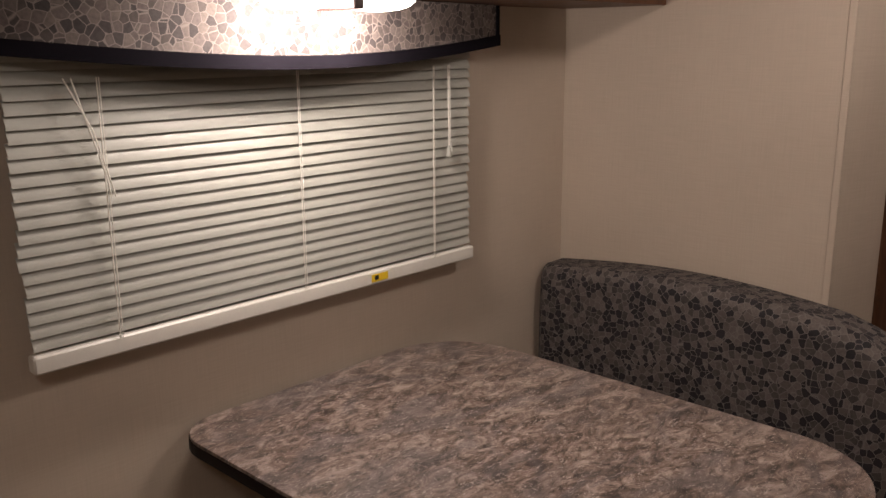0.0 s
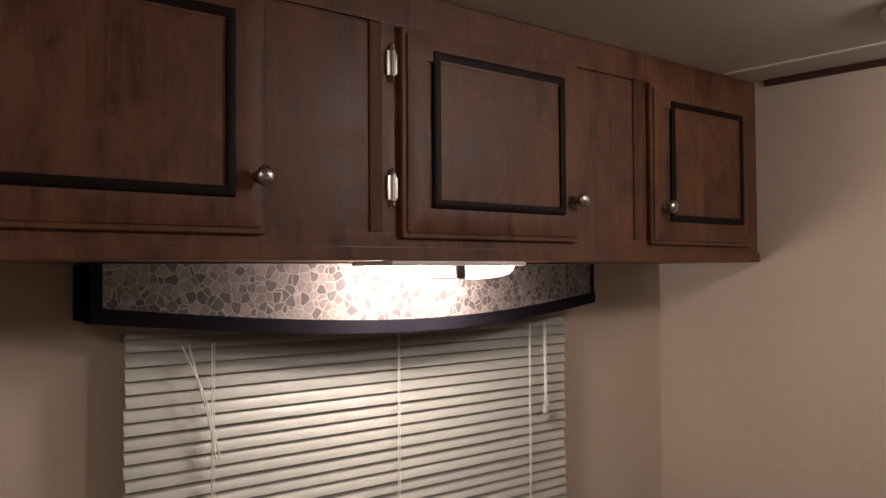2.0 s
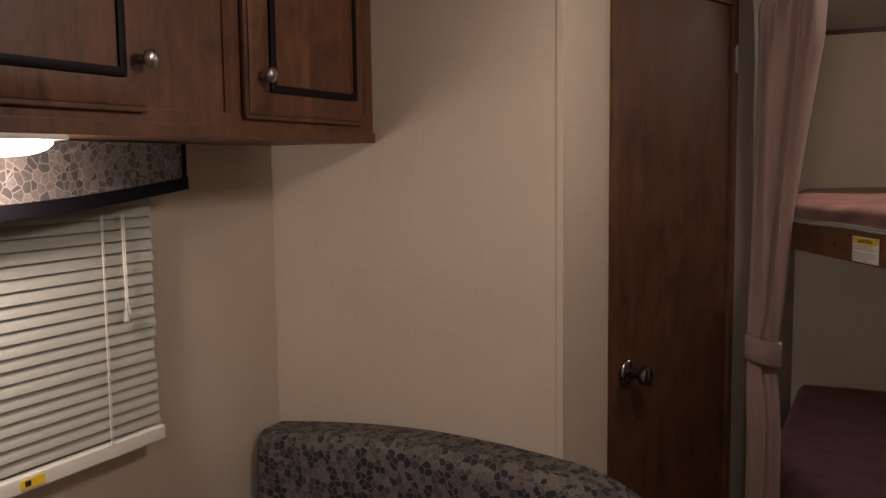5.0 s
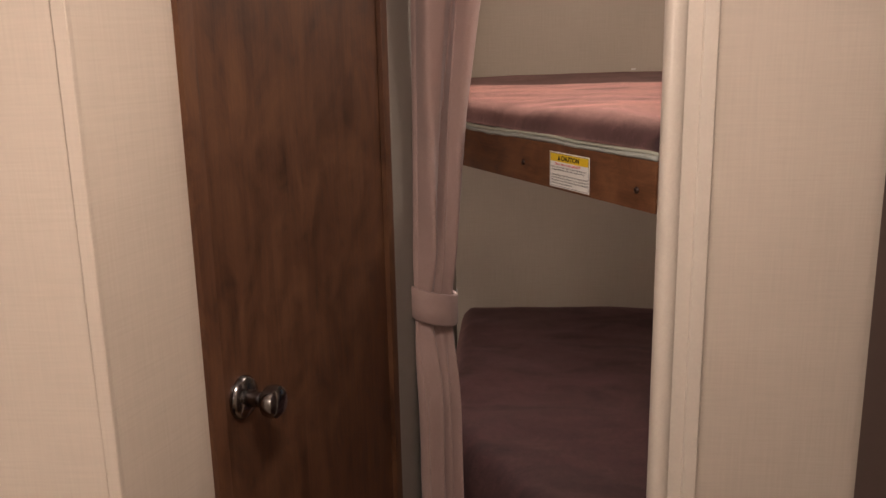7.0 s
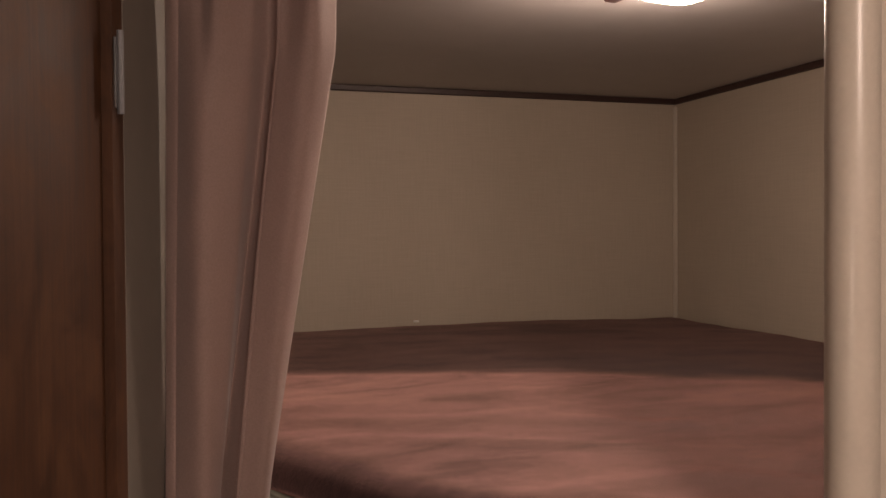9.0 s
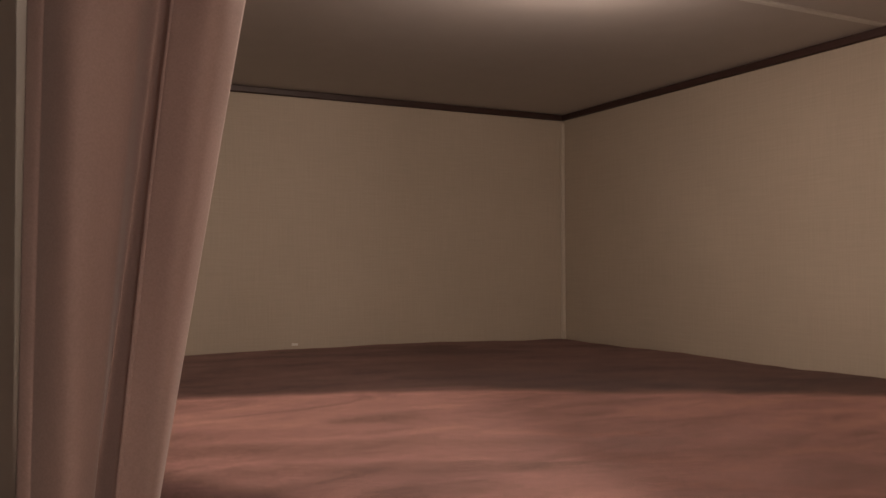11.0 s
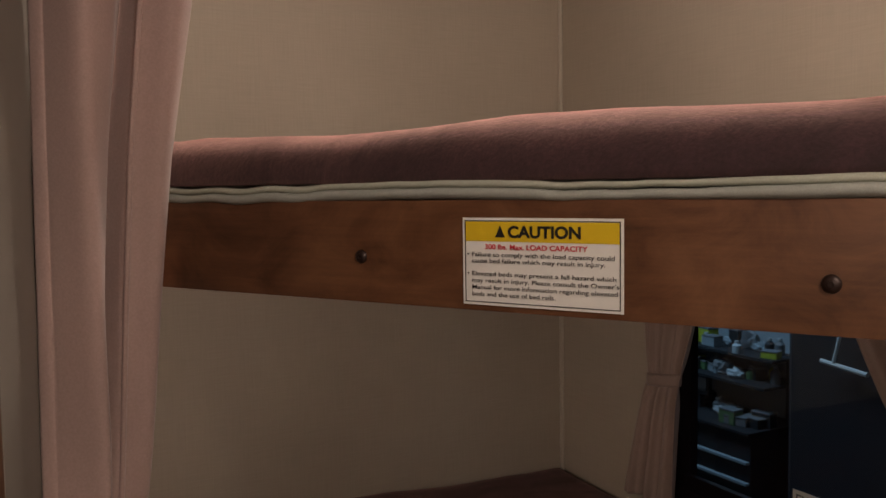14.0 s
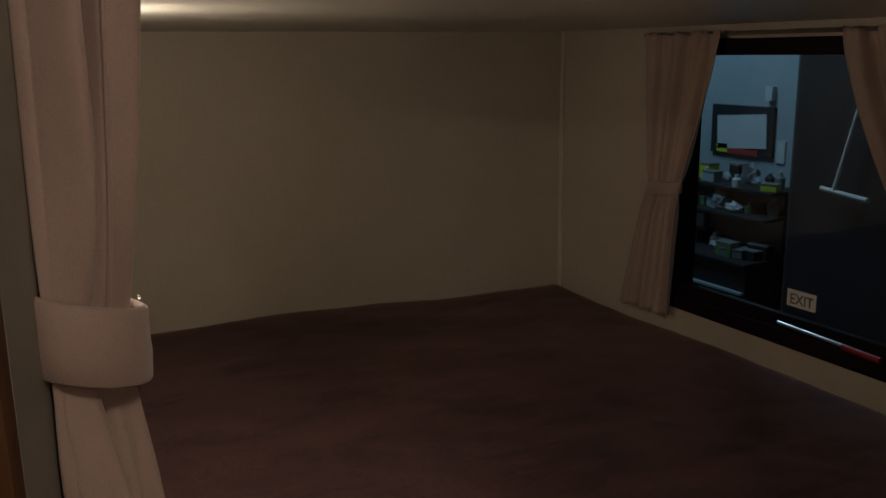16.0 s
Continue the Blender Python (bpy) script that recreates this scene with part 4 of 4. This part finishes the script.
text_part("exit_word", "EXIT", 0.007, 0.694, 0.030, plain("sticker_grey", (0.10, 0.10, 0.11), 0.5), w2, on_glass, 0.054, "grey word on the sticker", 0.0003)
setting("window_valance_rod", tube([(0.80, YC + 0.020, 1.216), (1.665, YC + 0.020, 1.216)], 0.004), NICKEL, "thin metal curtain rod over the exit window", "trim")


def side_curtain(x_wall, x_open, x_tie, x_low, label):
    """A small gathered curtain: hung from the rod, waisted by a tie, flaring below."""
    c = thing("window_curtain", (x_wall, YC + 0.02, 0.60), label, "curtain", "curtains of the exit window")
    bm = bmesh.new()
    rows = []
    nz, nu = 60, 64
    sgn = 1 if x_open > x_wall else -1
    for i in range(nz + 1):
        z = 1.220 - (1.220 - 0.592) * i / nz
        if z > 0.885:
            w = max(0.0, (1.220 - z) / (1.220 - 0.885))
            w = w ** 1.35
            xo = x_open + (x_tie - x_open) * w
            xw = x_wall - sgn * 0.012 * (1 - w)
        else:
            w = max(0.0, (0.885 - z) / (0.885 - 0.592))
            w2_ = w ** 0.8
            xo = x_tie + (x_low - x_tie) * w2_
            xw = x_wall - sgn * 0.080 * w2_
        tie = math.exp(-((z - 0.885) / 0.035) ** 2)
        row = []
        for j in range(nu + 1):
            u = j / nu
            f = (0.013 * math.sin(2 * math.pi * 3.3 * u ** 1.3 + 0.6 + 0.5 * math.sin(z * 6)) + 0.004 * math.sin(2 * math.pi * 9 * u + 1)) * (1 - 0.5 * tie)
            if z > 1.195:
                f += 0.004 * math.sin(2 * math.pi * 17 * u)
            row.append(bm.verts.new((xw + (xo - xw) * u, YC + 0.026 + f, z + 0.003 * math.sin(20 * u) * (z > 1.21))))
        rows.append(row)
    for a, b in zip(rows, rows[1:]):
        for j in range(nu):
            bm.faces.new((a[j], a[j + 1], b[j + 1], b[j]))
    s = part("curtain_cloth", bm, CURTAIN2, c, "", "all")
    md = s.modifiers.new("thickness", "SOLIDIFY")
    md.thickness, md.offset = 0.002, 0.0
    lo_, hi_ = min(x_wall, x_tie) + 0.004, max(x_wall, x_tie) + 0.002
    band = bmesh.new()
    n, loops = 28, []
    for k in range(n):
        a = 2 * math.pi * k / n
        cx, cy = (lo_ + hi_) / 2 + (hi_ - lo_) / 2 * math.cos(a), YC + 0.027 + 0.019 * math.sin(a)
        rise = 0.007 * sgn * math.cos(a)
        loops.append([band.verts.new((cx, cy + q * math.copysign(1, math.sin(a)), 0.885 + h + rise)) for h, q in ((-0.014, 0.0), (-0.008, 0.002), (0.006, 0.0025), (0.014, 0.0))])
    for a, b in zip(loops, loops[1:] + loops[:1]):
        for k in range(3):
            band.faces.new((a[k], b[k], b[k + 1], a[k + 1]))
    tie_ob = part("tie_band", band, CURTAIN2, c, "narrow cloth tie", "all")
    md = tie_ob.modifiers.new("thickness", "SOLIDIFY")
    md.thickness, md.offset = 0.002, 0.0
    return c


side_curtain(1.622, 1.425, 1.520, 1.535, "beige tied-back curtain beside the exit window, far side")
side_curtain(0.850, 1.142, 0.985, 0.955, "beige tied-back curtain beside the exit window, near side")

# ---- tall kitchen cabinet against the partition ----
tall = thing("tall_cabinet", (0.05, -1.99, 0.0), "tall dark brown wooden cabinet against the partition", "cabinet")
part("body", box(-0.30, YC + 0.002, 0.0, TRIM_AT[0] - 0.008, -1.678, CE - 0.016, 0.002), DOORWOOD, tall)
part("door", box(-0.27, -1.677, 0.10, TRIM_AT[0] - 0.030, -1.660, 1.86, 0.003), TRIM, tall, "near-black cabinet door")

# ---- workshop hall outside the exit window ----
lamp("hall_light", "AREA", (2.75, -2.75, 2.2), 12.0, (0.46, 0.74, 1.0), 0.6, (2.65, -3.7, 0.8))
HALLWALL = plain("hall_wall", (0.26, 0.31, 0.34), 0.8)
HALLDARK = plain("hall_dark", (0.010, 0.011, 0.014), 0.7)
HALLGREY = plain("hall_grey", (0.14, 0.15, 0.16), 0.6)
setting("hall_ground", box(-8, -12, -0.75, 10, YC - 0.08, -0.70), HALLGREY, "grey concrete floor of the workshop hall", "ground")
setting("hall_wall", box(-3, -3.80, -0.7, 8, -3.70, 4.0), HALLWALL, "dim blue-grey workshop wall seen through the glass", "backdrop")
rack = thing("tool_rack", (1.8, -3.5, -0.70), "dark cupboard standing in the workshop", "cupboard")
part("body", prism([(1.2, -3.69), (1.2, -3.35), (2.18, -3.40), (2.36, -3.60), (2.36, -3.69)], -0.70, 2.4, 0.01), HALLDARK, rack)
PALEBLUE = plain("pale_plastic", (0.42, 0.46, 0.48), 0.5)
YEL2, RED2, GRN2 = plain("tool_yellow", (0.42, 0.46, 0.04), 0.5), plain("tool_red", (0.30, 0.03, 0.03), 0.5), plain("tool_green", (0.09, 0.17, 0.07), 0.5)
bench_unit = thing("workbench", (2.9, -3.5, -0.70), "dark cluttered workbench with shelves in the workshop", "workbench")
for nm, z, y in (("shelf", 0.645, -3.52), ("shelf", 0.545, -3.48), ("bench_top", 0.385, -3.40), ("rail", 0.275, -3.40), ("rail", 0.195, -3.40)):
    if nm == "rail":
        part(nm, box(2.38, y - 0.02, z, 3.6, y, z + 0.010, 0.002), HALLWALL, bench_unit, "worn pale drawer edge")
    else:
        part(nm, box(2.37, -3.69, z, 3.6, y, z + 0.012, 0.002), HALLDARK, bench_unit)
part("drawer_block", box(2.38, -3.68, -0.70, 3.6, -3.425, 0.384, 0.004), HALLDARK, bench_unit)
part("post", box(3.56, -3.68, 0.40, 3.60, -3.64, 0.66), HALLDARK, bench_unit)
part("post", box(2.37, -3.68, 0.40, 2.41, -3.64, 0.66), HALLDARK, bench_unit)
board = thing("notice_board", (2.68, -3.69, 0.76), "white sheet on a dark backed board in the workshop", "notice board")
part("board_frame", box(2.53, -3.699, 0.76, 2.86, -3.685, 0.96, 0.003), HALLDARK, board)
part("paper", turned(box(-0.13, -0.002, -0.068, 0.13, 0.002, 0.068), Matrix.Translation((2.69, -3.682, 0.855)) @ Matrix.Rotation(radians(4), 4, "Y")), PALEBLUE, board, "pale sheet")
part("red_strip", box(2.60, -3.684, 0.762, 2.76, -3.681, 0.785), RED2, board, "red printed strip")
part("yellow_note", box(2.76, -3.684, 0.765, 2.82, -3.680, 0.800), YEL2, board, "yellow sticky note")
note = thing("paper_sheet", (2.515, -3.69, 0.75), "pale paper pinned on the workshop wall", "paper")
part("sheet", box(2.475, -3.699, 0.745, 2.515, -3.693, 0.83), PALEBLUE, note)
hook = thing("wall_switch", (2.56, -3.69, 1.00), "small pale box on the workshop wall", "switch")
part("switch_box", box(2.54, -3.699, 0.985, 2.575, -3.675, 1.04, 0.003), PALEBLUE, hook)
screen_unit = thing("small_screen", (2.78, -3.55, 0.397), "small screen with a dark frame on the workbench", "monitor")
part("case", frame_box(2.70, 0.455, 2.86, 0.540, 0.014, -3.545, -3.525, 0.002), HALLDARK, screen_unit)
part("panel", box(2.712, -3.540, 0.466, 2.848, -3.532, 0.529), PALEBLUE, screen_unit, "pale screen")
part("stand", box(2.75, -3.56, 0.397, 2.81, -3.53, 0.457, 0.004), HALLDARK, screen_unit)
clutter_rnd = random.Random(5)
for tier, count in ((0.657, 13), (0.557, 13), (0.397, 14)):
    for i in range(count):
        x, y = 2.40 + 0.50 * (i + clutter_rnd.random() * 0.6) / count, -3.66 + clutter_rnd.random() * 0.13
        if tier < 0.5 and 2.68 < x < 2.88:
            y = -3.64 + clutter_rnd.random() * 0.04
        if tier < 0.5:
            y += 0.09 if not 2.68 < x < 2.88 else 0.0
        mt = clutter_rnd.choice((PALEBLUE, HALLWALL, HALLGREY, HALLDARK, HALLDARK, HALLGREY, RED2, GRN2, YEL2, PALEBLUE))
        h = clutter_rnd.uniform(0.035, 0.075 if tier < 0.65 else 0.10)
        kind = clutter_rnd.randrange(3)
        m = Matrix.Translation((x, y, tier)) @ Matrix.Rotation(clutter_rnd.uniform(-0.6, 0.6), 4, "Z")
        if kind == 0:
            it = thing("bottle", (x, y, tier), "small bottle standing on the workbench shelf", "bottle", "clutter on the workbench")
            part("bottle_body", lathe([(0.018, 0.0), (0.019, h * 0.62), (0.008, h * 0.8), (0.008, h * 0.86)], m, 14), mt, it, "", True)
            part("cap", lathe([(0.009, h * 0.86), (0.009, h), (0.002, h)], m, 10), PALEBLUE, it)
        elif kind == 1:
            it = thing("parts_box", (x, y, tier), "small worn box on the workbench shelf", "box", "clutter on the workbench")
            w = clutter_rnd.uniform(0.025, 0.05)
            part("case", turned(box(-w, -0.025, 0, w, 0.025, h * 0.7, 0.004), m), mt, it)
            part("lid", turned(box(-w - 0.002, -0.027, h * 0.7, w + 0.002, 0.027, h * 0.8, 0.003), m), HALLGREY, it)
        else:
            it = thing("plastic_bag", (x, y, tier), "crumpled bag lying on the workbench shelf", "bag", "clutter on the workbench")
            lump = bmesh.new()
            bmesh.ops.create_icosphere(lump, subdivisions=3, radius=1.0)
            for v in lump.verts:
                k = 1 + 0.45 * noise.noise(v.co * 2.3 + Vector((i, tier * 9, 0)))
                v.co = Vector((v.co.x * 0.042 * k, v.co.y * 0.026 * k, max(0.0, (v.co.z + 0.75) * h * 0.45 * k)))
            part("bag", turned(lump, m), mt, it, "", True)
rag = thing("cloth_heap", (2.02, -3.25, -0.70), "crumpled lilac cloth on a dark crate outside the window", "cloth")
heap = bmesh.new()
bmesh.ops.create_icosphere(heap, subdivisions=4, radius=1.0)
for v in heap.verts:
    k = 1 + 0.5 * noise.noise(v.co * 3.1) + 0.2 * noise.noise(v.co * 8)
    v.co = Vector((2.00 + v.co.x * 0.13 * k, -3.20 + v.co.y * 0.08 * k, 0.16 + max(0.0, v.co.z + 0.3) * 0.08 * k))
part("cloth", heap, plain("lilac_cloth", (0.36, 0.33, 0.46), 0.9, relief=0.4, scale=40), rag, "", True)
part("crate", box(1.80, -3.30, -0.70, 2.22, -3.10, 0.158, 0.006), HALLDARK, rag)
rod = thing("leaning_rod", (1.93, -3.33, 0.72), "thin pale rod with a crossbar fixed to the workshop cupboard", "rod")
part("stem", tube([(1.87, -3.345, 1.14), (1.968, -3.345, 0.742)], 0.006), WHITE, rod)
part("crossbar", tube([(2.02, -3.350, 0.738), (1.845, -3.345, 0.722)], 0.008), WHITE, rod)
